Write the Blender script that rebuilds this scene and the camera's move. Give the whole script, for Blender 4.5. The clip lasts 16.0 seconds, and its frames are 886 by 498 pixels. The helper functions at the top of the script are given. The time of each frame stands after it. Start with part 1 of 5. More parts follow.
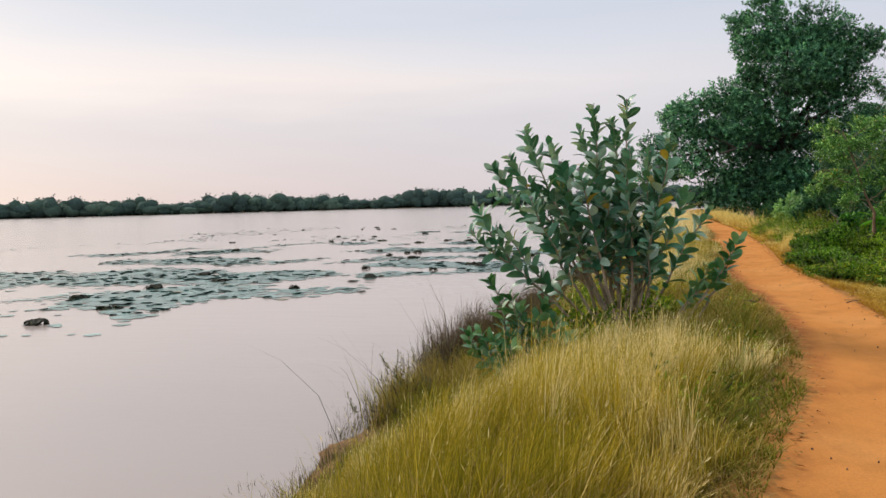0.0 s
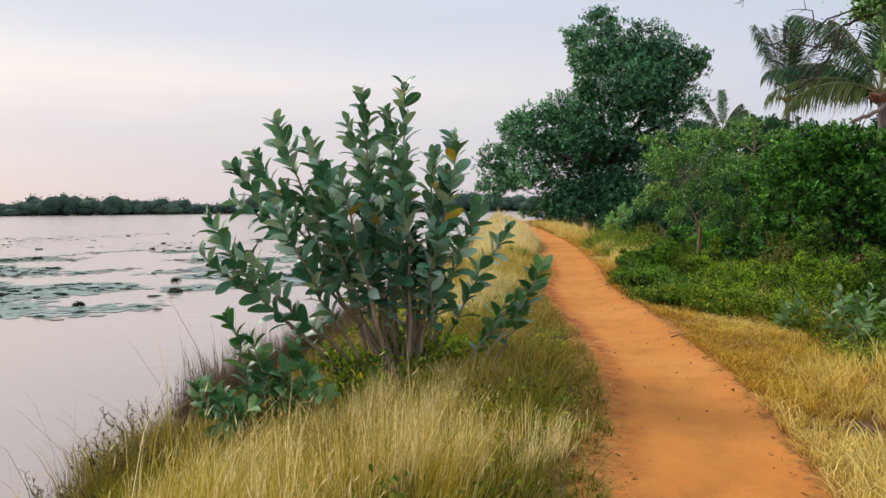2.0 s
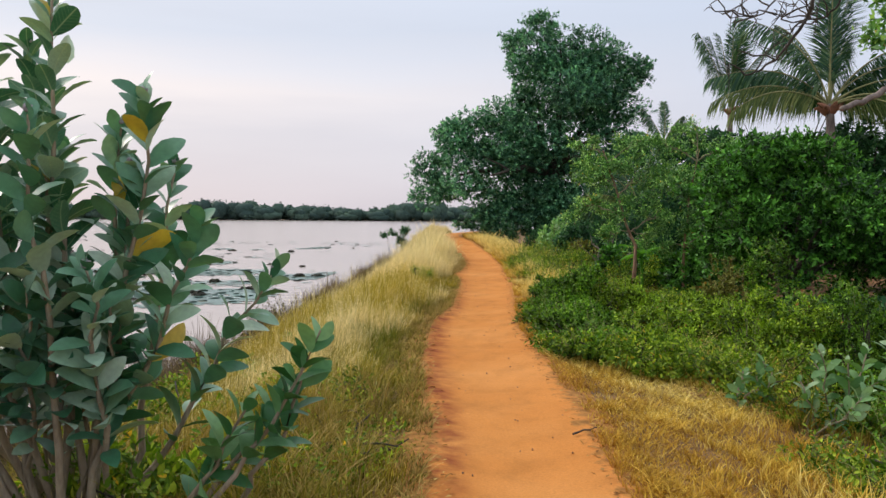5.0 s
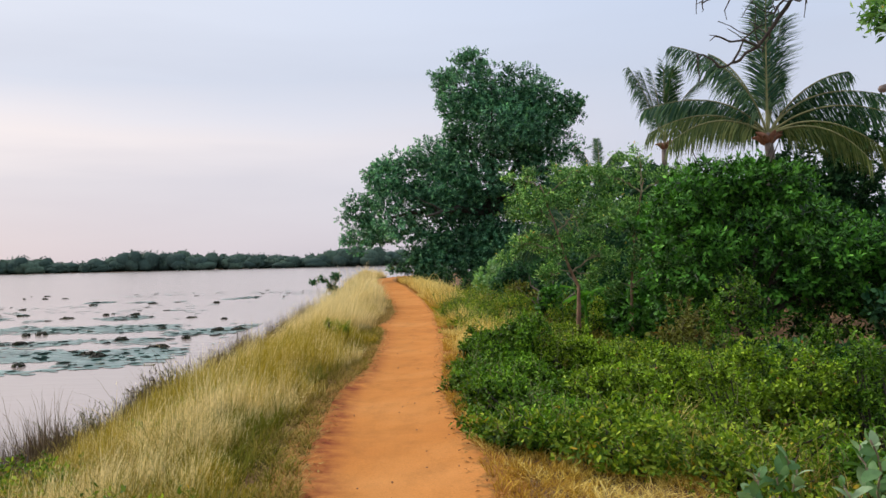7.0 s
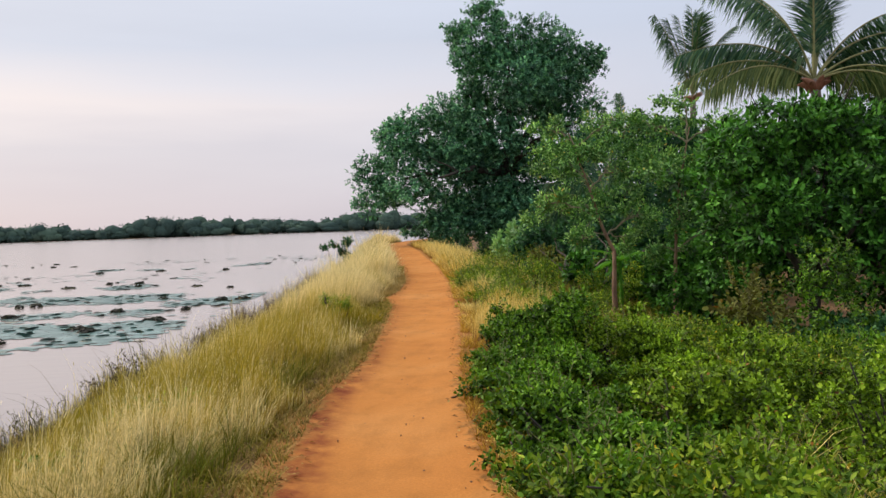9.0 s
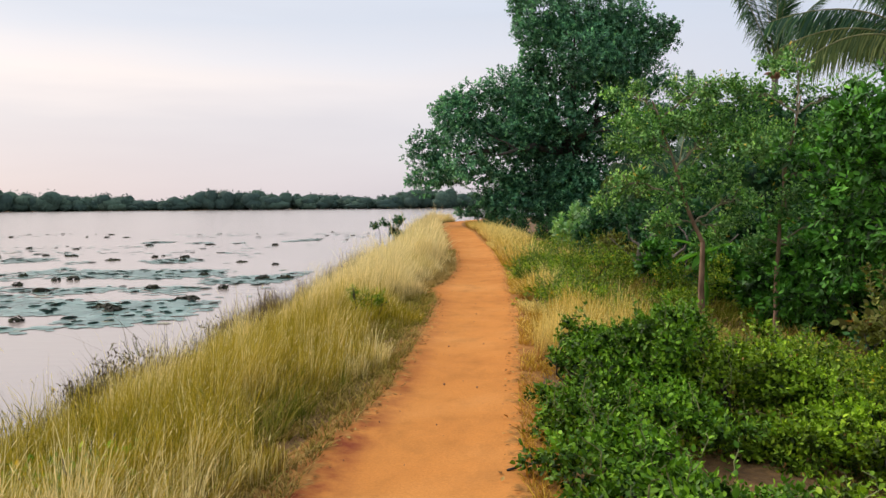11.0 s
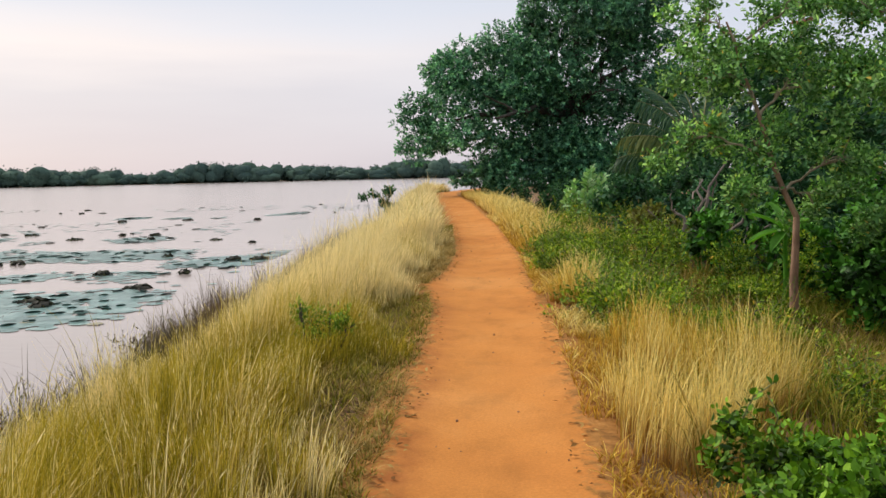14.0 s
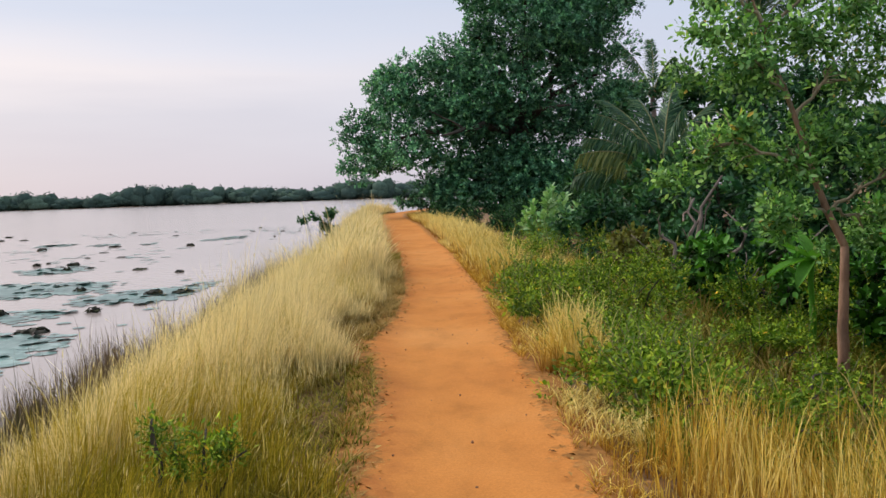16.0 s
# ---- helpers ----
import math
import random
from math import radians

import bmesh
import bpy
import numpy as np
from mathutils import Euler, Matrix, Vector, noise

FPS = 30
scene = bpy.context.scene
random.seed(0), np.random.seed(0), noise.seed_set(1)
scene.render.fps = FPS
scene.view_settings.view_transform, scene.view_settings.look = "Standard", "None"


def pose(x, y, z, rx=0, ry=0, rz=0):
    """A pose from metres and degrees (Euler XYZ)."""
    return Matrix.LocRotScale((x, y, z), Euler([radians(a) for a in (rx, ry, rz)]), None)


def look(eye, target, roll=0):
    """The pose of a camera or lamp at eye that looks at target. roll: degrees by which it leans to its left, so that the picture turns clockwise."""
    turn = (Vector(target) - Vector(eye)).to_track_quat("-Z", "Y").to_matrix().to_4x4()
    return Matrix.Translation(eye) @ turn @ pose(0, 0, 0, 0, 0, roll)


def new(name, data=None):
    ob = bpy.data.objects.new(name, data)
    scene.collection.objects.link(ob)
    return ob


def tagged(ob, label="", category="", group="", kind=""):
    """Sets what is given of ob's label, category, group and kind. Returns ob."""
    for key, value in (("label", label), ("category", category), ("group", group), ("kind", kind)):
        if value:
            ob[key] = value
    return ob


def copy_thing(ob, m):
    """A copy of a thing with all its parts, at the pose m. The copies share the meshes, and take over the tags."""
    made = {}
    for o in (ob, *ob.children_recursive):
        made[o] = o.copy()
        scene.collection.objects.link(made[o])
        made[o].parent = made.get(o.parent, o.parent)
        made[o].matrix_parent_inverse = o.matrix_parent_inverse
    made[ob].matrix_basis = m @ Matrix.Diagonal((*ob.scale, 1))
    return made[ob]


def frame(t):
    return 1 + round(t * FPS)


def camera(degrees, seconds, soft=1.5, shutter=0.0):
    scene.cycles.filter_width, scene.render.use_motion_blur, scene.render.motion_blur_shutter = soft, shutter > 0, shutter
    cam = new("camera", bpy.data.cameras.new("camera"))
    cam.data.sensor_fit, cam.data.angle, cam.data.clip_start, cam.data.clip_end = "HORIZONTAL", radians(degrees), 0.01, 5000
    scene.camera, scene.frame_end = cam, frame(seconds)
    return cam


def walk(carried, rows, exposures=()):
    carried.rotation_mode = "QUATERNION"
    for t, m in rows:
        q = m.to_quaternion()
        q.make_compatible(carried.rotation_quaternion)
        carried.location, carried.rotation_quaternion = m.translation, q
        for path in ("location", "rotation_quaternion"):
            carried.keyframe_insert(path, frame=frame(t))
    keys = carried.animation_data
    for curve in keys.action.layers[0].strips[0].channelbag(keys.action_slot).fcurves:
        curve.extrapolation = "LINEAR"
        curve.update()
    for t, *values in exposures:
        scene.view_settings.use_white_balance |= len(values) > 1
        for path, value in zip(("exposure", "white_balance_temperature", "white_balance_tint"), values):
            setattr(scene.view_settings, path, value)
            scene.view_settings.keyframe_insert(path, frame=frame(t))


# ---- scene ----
# ---------------------------------------------------------------- camera
cam = camera(56.1, 16.0)
METRES, EYE, TILT, LEAN, TURN = 20.0, 1.45, -10.764, 8.848, 19.675
ROWS = [
    (0.0, 0.0, 0.0, 0.0, -0.97, 7.61, -7.27),
    (0.5, 0.0125, 0.0259, 0.0078, -5.51, 9.05, -7.96),
    (1.0, 0.0252, 0.0546, 0.0156, -10.48, 10.54, -6.9),
    (1.5, 0.0408, 0.0812, 0.0231, -11.31, 11.17, -6.43),
    (2.0, 0.0544, 0.1086, 0.0303, -11.34, 9.32, -6.17),
    (2.5, 0.071, 0.1332, 0.0389, -12.05, 8.98, -5.49),
    (3.0, 0.0847, 0.1604, 0.047, -12.57, 9.08, -5.3),
    (3.5, 0.1004, 0.1849, 0.0553, -13.08, 10.29, -5.46),
    (4.0, 0.1155, 0.2101, 0.0628, -13.39, 10.39, -6.3),
    (6.5, 0.1756, 0.335, 0.0957, -18.26, 10.45, -4.44),
    (7.0, 0.1874, 0.3645, 0.1029, -18.94, 13.73, -3.72),
    (7.5, 0.1963, 0.3933, 0.1082, -19.04, 12.75, -2.88),
    (8.0, 0.208, 0.4212, 0.1154, -18.17, 12.06, -2.14),
    (8.5, 0.2172, 0.449, 0.1228, -18.49, 11.2, -3.49),
    (9.0, 0.2237, 0.4761, 0.1298, -17.72, 11.1, -3.32),
    (9.5, 0.233, 0.5047, 0.1381, -14.78, 10.83, -4.26),
    (10.0, 0.2418, 0.5336, 0.1447, -14.64, 9.39, -5.83),
    (12.5, 0.2797, 0.6834, 0.1767, -13.59, 9.43, -5.24),
    (13.0, 0.2861, 0.7173, 0.1832, -13.74, 8.65, -5.34),
    (13.5, 0.2925, 0.7496, 0.1906, -14.06, 7.98, -3.75),
    (14.0, 0.3003, 0.782, 0.1979, -14.54, 7.34, -4.72),
    (14.5, 0.3058, 0.8144, 0.2053, -15.02, 7.34, -4.64),
    (15.0, 0.3137, 0.8457, 0.2134, -16.12, 8.03, -4.22),
    (15.5, 0.3206, 0.8772, 0.2204, -15.78, 7.56, -4.42),
    (16.0, 0.3297, 0.9077, 0.2271, -18.11, 8.97, -3.29),
]
walk(cam, [(t, pose(0, 0, EYE, 0, 0, TURN) @ pose(0, 0, 0, 0, LEAN, 0) @ pose(0, 0, 0, TILT, 0, 0) @ pose(METRES * x, METRES * y, METRES * z, 90 + pitch, roll, yaw)) for t, x, y, z, yaw, pitch, roll in ROWS],
     [(0.0, -.08, 6500, 10), (1.0, -.05, 6500, 10), (2.5, -.02, 6500, 10), (4.0, .06, 6450, 10), (6.5, -.04, 6300, 12), (8.0, -.06, 6350, 12), (9.5, -.05, 6450, 12), (10.0, .06, 6450, 11), (12.5, .05, 6600, 10), (14.0, .05, 6500, 10), (15.0, 0.0, 6300, 12), (16.0, -.04, 6250, 12)])

# ---------------------------------------------------------------- node helpers

def base_mat(name):
    m = bpy.data.materials.new(name)
    m.use_nodes = True
    return m, m.node_tree, m.node_tree.nodes["Principled BSDF"]


def mixed(nt, fac, a, b, blend="MIX"):
    n = nt.nodes.new("ShaderNodeMix")
    n.data_type, n.blend_type = "RGBA", blend
    for slot, v in ((0, fac), (6, a), (7, b)):
        if isinstance(v, (int, float)):
            n.inputs[slot].default_value = v
        elif isinstance(v, tuple):
            n.inputs[slot].default_value = (*v, 1)
        else:
            nt.links.new(v, n.inputs[slot])
    return n.outputs[2]


def noise_out(nt, scale, detail=4, rough=0.55, stretch=None):
    tc = nt.nodes.new("ShaderNodeTexCoord")
    n = nt.nodes.new("ShaderNodeTexNoise")
    n.inputs["Scale"].default_value, n.inputs["Detail"].default_value, n.inputs["Roughness"].default_value = scale, detail, rough
    if stretch:
        mp = nt.nodes.new("ShaderNodeMapping")
        mp.inputs["Scale"].default_value = stretch
        nt.links.new(tc.outputs["Object"], mp.inputs[0])
        nt.links.new(mp.outputs[0], n.inputs["Vector"])
    else:
        nt.links.new(tc.outputs["Object"], n.inputs["Vector"])
    return n.outputs["Fac"]


def ramped(nt, src, stops):
    r = nt.nodes.new("ShaderNodeValToRGB")
    while len(r.color_ramp.elements) < len(stops):
        r.color_ramp.elements.new(0.5)
    for e, (p, c) in zip(r.color_ramp.elements, stops):
        e.position, e.color = p, (*c, 1) if isinstance(c, tuple) else (c, c, c, 1)
    nt.links.new(src, r.inputs[0])
    return r.outputs[0]


def cut(nt, src, lo, hi):
    n = nt.nodes.new("ShaderNodeMapRange")
    n.interpolation_type = "SMOOTHSTEP"
    for slot, v in ((1, lo), (2, hi), (3, 0.0), (4, 1.0)):
        n.inputs[slot].default_value = v
    nt.links.new(src, n.inputs[0])
    return n.outputs[0]


def bumped(nt, p, src, strength, dist):
    b = nt.nodes.new("ShaderNodeBump")
    b.inputs["Strength"].default_value, b.inputs["Distance"].default_value = strength, dist
    nt.links.new(src, b.inputs["Height"])
    nt.links.new(b.outputs[0], p.inputs["Normal"])


# ---------------------------------------------------------------- sky and light
SUN_AZ, SUN_EL = 62.0, 24.0            # degrees to the left of the way, and above the lake


def make_world():
    w = bpy.data.worlds.new("overcast_evening_sky")
    w.use_nodes = True
    nt = w.node_tree
    nt.nodes.clear()
    out = nt.nodes.new("ShaderNodeOutputWorld")
    add = nt.nodes.new("ShaderNodeAddShader")
    bg_sky = nt.nodes.new("ShaderNodeBackground")
    bg_cloud = nt.nodes.new("ShaderNodeBackground")
    sky = nt.nodes.new("ShaderNodeTexSky")
    sky.sky_type, sky.sun_disc = "NISHITA", False
    sky.sun_elevation, sky.sun_rotation = radians(SUN_EL), radians(-SUN_AZ)
    bg_sky.inputs["Strength"].default_value = 0.015
    nt.links.new(sky.outputs[0], bg_sky.inputs["Color"])
    # the cloud sheet: grey-mauve at the horizon, blue-white above, a warm streaked break low over the lake
    tc = nt.nodes.new("ShaderNodeTexCoord")
    sep = nt.nodes.new("ShaderNodeSeparateXYZ")
    nt.links.new(tc.outputs["Generated"], sep.inputs[0])
    stretch = nt.nodes.new("ShaderNodeMapping")
    stretch.inputs["Scale"].default_value = (0.9, 0.9, 7.0)
    stretch.inputs["Rotation"].default_value = (radians(4), radians(-5), 0)
    nt.links.new(tc.outputs["Generated"], stretch.inputs[0])
    nz = nt.nodes.new("ShaderNodeTexNoise")
    nz.inputs["Scale"].default_value, nz.inputs["Detail"].default_value, nz.inputs["Roughness"].default_value = 1.6, 5, 0.5
    nt.links.new(stretch.outputs[0], nz.inputs["Vector"])
    wob = nt.nodes.new("ShaderNodeMath")
    wob.operation = "MULTIPLY_ADD"
    wob.inputs[1].default_value, wob.inputs[2].default_value = 0.11, -0.055
    nt.links.new(nz.outputs["Fac"], wob.inputs[0])
    el = nt.nodes.new("ShaderNodeMath")
    el.operation = "ADD"
    nt.links.new(sep.outputs["Z"], el.inputs[0])
    nt.links.new(wob.outputs[0], el.inputs[1])
    lake_side = ramped(nt, el.outputs[0], [(0.0, (0.66, 0.59, 0.645)), (0.05, (0.70, 0.625, 0.675)), (0.10, (0.75, 0.685, 0.71)), (0.145, (0.96, 0.85, 0.81)), (0.175, (0.88, 0.82, 0.82)),
                                           (0.215, (0.72, 0.735, 0.80)), (0.28, (0.80, 0.82, 0.88)), (0.40, (0.84, 0.87, 0.93)), (1.0, (0.95, 0.96, 1.0))])
    land_side = ramped(nt, el.outputs[0], [(0.0, (0.64, 0.63, 0.71)), (0.10, (0.70, 0.70, 0.78)), (0.20, (0.67, 0.72, 0.83)), (0.36, (0.64, 0.73, 0.89)), (1.0, (0.92, 0.95, 1.0))])
    # warmth towards the hidden sun, blue away from it
    az = nt.nodes.new("ShaderNodeVectorMath")
    az.operation = "DOT_PRODUCT"
    az.inputs[1].default_value = (-math.sin(radians(SUN_AZ)), math.cos(radians(SUN_AZ)), 0.15)
    nt.links.new(tc.outputs["Generated"], az.inputs[0])
    side = ramped(nt, az.outputs["Value"], [(0.25, 0.0), (0.85, 1.0)])
    cloud = mixed(nt, side, land_side, lake_side)
    puff = ramped(nt, nz.outputs["Fac"], [(0.35, 0.955), (0.65, 1.0)])
    cloud = mixed(nt, 1.0, cloud, puff, "MULTIPLY")
    nt.links.new(cloud, bg_cloud.inputs["Color"])
    # an overcast sky is brightest overhead
    high = nt.nodes.new("ShaderNodeMapRange")
    high.interpolation_type = "SMOOTHSTEP"
    for slot, v in ((1, 0.38), (2, 1.0), (3, 0.93), (4, 1.0)):
        high.inputs[slot].default_value = v
    nt.links.new(sep.outputs["Z"], high.inputs[0])
    nt.links.new(high.outputs[0], bg_cloud.inputs["Strength"])
    nt.links.new(bg_sky.outputs[0], add.inputs[0])
    nt.links.new(bg_cloud.outputs[0], add.inputs[1])
    nt.links.new(add.outputs[0], out.inputs[0])
    scene.world = w


make_world()
sun = new("sun", bpy.data.lights.new("sun", "SUN"))
sun.data.energy, sun.data.angle, sun.data.color = 2.4, radians(10), (1.0, 0.90, 0.80)
sun.matrix_world = look((0, 0, 0), (math.sin(radians(SUN_AZ)) * math.cos(radians(SUN_EL + 12)), -math.cos(radians(SUN_AZ)) * math.cos(radians(SUN_EL + 12)), -math.sin(radians(SUN_EL + 12))))

# ---------------------------------------------------------------- materials


def leaf_mat(name, dark, mid, light, rough=0.45, through_light=0.15, odd=None, whole=False, spec=0.14, uneven=(0.72, 1.18, 0.9), tips=None):
    """Leaves: colour by leaf, patches over the crown; some light passes through the blade."""
    m, nt, p = base_mat(name)
    if whole:
        rnd = nt.nodes.new("ShaderNodeObjectInfo").outputs["Random"]
    else:
        rnd = nt.nodes.new("ShaderNodeNewGeometry").outputs["Random Per Island"]
    stops = [(0.2, dark), (0.6, mid), (0.95, light)]
    if odd:
        stops += [(0.984, light), (0.99, odd)]
    col = ramped(nt, rnd, stops)
    if whole:                                   # pale midrib and faint side veins along the blade
        sp = nt.nodes.new("ShaderNodeSeparateXYZ")
        nt.links.new(nt.nodes.new("ShaderNodeTexCoord").outputs["Object"], sp.inputs[0])
        ab = nt.nodes.new("ShaderNodeMath")
        ab.operation = "ABSOLUTE"
        nt.links.new(sp.outputs["Y"], ab.inputs[0])
        rib = ramped(nt, ab.outputs[0], [(0.006, 1.0), (0.02, 0.0)])
        ve = nt.nodes.new("ShaderNodeMath")
        ve.operation = "MULTIPLY_ADD"
        ve.inputs[1].default_value = -0.9
        nt.links.new(ab.outputs[0], ve.inputs[0])
        nt.links.new(sp.outputs["X"], ve.inputs[2])
        pp = nt.nodes.new("ShaderNodeMath")
        pp.operation = "PINGPONG"
        pp.inputs[1].default_value = 0.055
        nt.links.new(ve.outputs[0], pp.inputs[0])
        side = ramped(nt, pp.outputs[0], [(0.002, 0.35), (0.010, 0.0)])
        pale = mixed(nt, 0.55, col, (0.55, 0.66, 0.42))
        col = mixed(nt, rib, mixed(nt, side, col, pale), pale)
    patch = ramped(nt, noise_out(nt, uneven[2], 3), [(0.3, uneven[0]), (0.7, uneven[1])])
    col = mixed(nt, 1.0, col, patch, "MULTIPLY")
    fine = ramped(nt, noise_out(nt, 30, 3), [(0.3, 0.85), (0.7, 1.1)])
    col = mixed(nt, 1.0, col, fine, "MULTIPLY")
    if tips:                                    # fresh leaves at the twig ends; inner ones darkened, shade put into their colour
        age_shade = nt.nodes.new("ShaderNodeAttribute")
        age_shade.attribute_name = "young"
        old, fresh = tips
        col = mixed(nt, 1.0, col, ramped(nt, age_shade.outputs["Fac"], [(0.05, (old, old, old)), (0.55, (1.0, 1.0, 1.0)), (1.0, (fresh * 1.12, fresh, fresh * .8))]), "MULTIPLY")
    nt.links.new(col, p.inputs["Base Color"])
    p.inputs["Roughness"].default_value = min(0.9, rough + 0.1)
    p.inputs["Specular IOR Level"].default_value = spec
    tr = nt.nodes.new("ShaderNodeBsdfTranslucent")
    bright = mixed(nt, 1.0, col, (1.25, 1.35, 0.6), "MULTIPLY")
    nt.links.new(bright, tr.inputs["Color"])
    mx = nt.nodes.new("ShaderNodeMixShader")
    mx.inputs[0].default_value = through_light
    nt.links.new(p.outputs[0], mx.inputs[1])
    nt.links.new(tr.outputs[0], mx.inputs[2])
    nt.links.new(mx.outputs[0], nt.nodes["Material Output"].inputs[0])
    return m


def grass_mat(name, root, tips, through_light=0.18):
    """Grass blades: green at the root, dry at the tip; the tuft's tone picks between three tip colours."""
    m, nt, p = base_mat(name)
    rnd = nt.nodes.new("ShaderNodeNewGeometry").outputs["Random Per Island"]
    tone = nt.nodes.new("ShaderNodeAttribute")
    tone.attribute_name = "tone"
    pick = nt.nodes.new("ShaderNodeMath")
    pick.operation = "MULTIPLY_ADD"
    pick.inputs[1].default_value = 0.5
    nt.links.new(rnd, pick.inputs[0])
    half = nt.nodes.new("ShaderNodeMath")
    half.operation = "MULTIPLY_ADD"
    half.inputs[1].default_value, half.inputs[2].default_value = 1.0, -0.25
    nt.links.new(tone.outputs["Fac"], half.inputs[0])
    nt.links.new(half.outputs[0], pick.inputs[2])
    tip = ramped(nt, pick.outputs[0], [(0.05, tips[0]), (0.5, tips[1]), (0.95, tips[2])])
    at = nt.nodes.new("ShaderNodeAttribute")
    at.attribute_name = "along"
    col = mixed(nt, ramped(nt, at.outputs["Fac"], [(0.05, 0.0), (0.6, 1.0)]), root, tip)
    shade = ramped(nt, nt.nodes.new("ShaderNodeNewGeometry").outputs["Random Per Island"], [(0.0, 0.7), (1.0, 1.2)])
    col = mixed(nt, 1.0, col, shade, "MULTIPLY")
    nt.links.new(col, p.inputs["Base Color"])
    p.inputs["Roughness"].default_value = 0.6
    p.inputs["Specular IOR Level"].default_value = 0.1
    tr = nt.nodes.new("ShaderNodeBsdfTranslucent")
    nt.links.new(col, tr.inputs["Color"])
    mx = nt.nodes.new("ShaderNodeMixShader")
    mx.inputs[0].default_value = through_light
    nt.links.new(p.outputs[0], mx.inputs[1])
    nt.links.new(tr.outputs[0], mx.inputs[2])
    nt.links.new(mx.outputs[0], nt.nodes["Material Output"].inputs[0])
    return m


def bark_mat(name, dark, light, scale=14):
    m, nt, p = base_mat(name)
    n = noise_out(nt, scale, 6, 0.65, (1, 1, 0.25))
    col = ramped(nt, n, [(0.3, dark), (0.7, light)])
    blot = ramped(nt, noise_out(nt, 2.2, 3), [(0.35, 0.7), (0.65, 1.15)])
    nt.links.new(mixed(nt, 1.0, col, blot, "MULTIPLY"), p.inputs["Base Color"])
    p.inputs["Roughness"].default_value = 0.9
    bumped(nt, p, n, 0.7, 0.02)
    return m


def sand_mat():
    """Orange sand; towards the margins (attribute edge) it breaks up into litter and soil."""
    m, nt, p = base_mat("orange_laterite_sand")
    big = noise_out(nt, 0.55, 4)
    col = ramped(nt, big, [(0.3, (0.51, 0.19, 0.042)), (0.5, (0.57, 0.225, 0.052)), (0.72, (0.62, 0.268, 0.074))])
    tread = ramped(nt, noise_out(nt, 3.2, 5, 0.6, (1, 0.6, 1)), [(0.32, 0.84), (0.5, 1.0), (0.7, 1.06)])
    col = mixed(nt, 1.0, col, tread, "MULTIPLY")
    grain = ramped(nt, noise_out(nt, 60, 5, 0.7), [(0.3, 0.86), (0.7, 1.1)])
    col = mixed(nt, 1.0, col, grain, "MULTIPLY")
    red = nt.nodes.new("ShaderNodeAttribute")
    red.attribute_name = "damp"
    rag = nt.nodes.new("ShaderNodeMath")
    rag.operation = "MULTIPLY"
    nt.links.new(red.outputs["Fac"], rag.inputs[0])
    nt.links.new(ramped(nt, noise_out(nt, 4, 5, 0.6), [(0.32, 0.0), (0.66, 1.0)]), rag.inputs[1])
    col = mixed(nt, rag.outputs[0], col, (0.20, 0.042, 0.018))
    at = nt.nodes.new("ShaderNodeAttribute")
    at.attribute_name = "edge"
    brk = nt.nodes.new("ShaderNodeMath")
    brk.operation = "MULTIPLY_ADD"
    brk.inputs[1].default_value = 1.5
    nt.links.new(noise_out(nt, 7, 6, 0.7), brk.inputs[0])
    nt.links.new(at.outputs["Fac"], brk.inputs[2])
    soil = ramped(nt, noise_out(nt, 11, 5, 0.7), [(0.35, (0.20, 0.092, 0.026)), (0.55, (0.38, 0.175, 0.047)), (0.7, (0.50, 0.25, 0.08))])
    col = mixed(nt, cut(nt, brk.outputs[0], 1.12, 1.34), col, soil)
    nt.links.new(col, p.inputs["Base Color"])
    p.inputs["Roughness"].default_value = 0.95
    p.inputs["Specular IOR Level"].default_value = 0.1
    bumped(nt, p, noise_out(nt, 14, 6, 0.7), 0.4, 0.03)
    return m


def soil_mat():
    m, nt, p = base_mat("bank_soil_and_litter")
    col = ramped(nt, noise_out(nt, 1.3, 5), [(0.3, (0.085, 0.048, 0.016)), (0.5, (0.18, 0.092, 0.028)), (0.7, (0.29, 0.150, 0.048))])
    spots = ramped(nt, noise_out(nt, 16, 5, 0.7), [(0.35, 0.6), (0.65, 1.25)])
    nt.links.new(mixed(nt, 1.0, col, spots, "MULTIPLY"), p.inputs["Base Color"])
    p.inputs["Roughness"].default_value = 0.95
    bumped(nt, p, noise_out(nt, 20, 5, 0.7), 0.6, 0.04)
    return m


def water_mat():
    m, nt, p = base_mat("still_murky_water")
    col = ramped(nt, noise_out(nt, 0.05, 3), [(0.35, (0.365, 0.30, 0.26)), (0.65, (0.425, 0.345, 0.30))])
    nt.links.new(col, p.inputs["Base Color"])
    p.inputs["Roughness"].default_value = 0.17
    p.inputs["IOR"].default_value = 1.45
    a = noise_out(nt, 1.1, 3, 0.5, (0.5, 1.6, 1))
    bumped(nt, p, a, 0.22, 0.05)
    return m


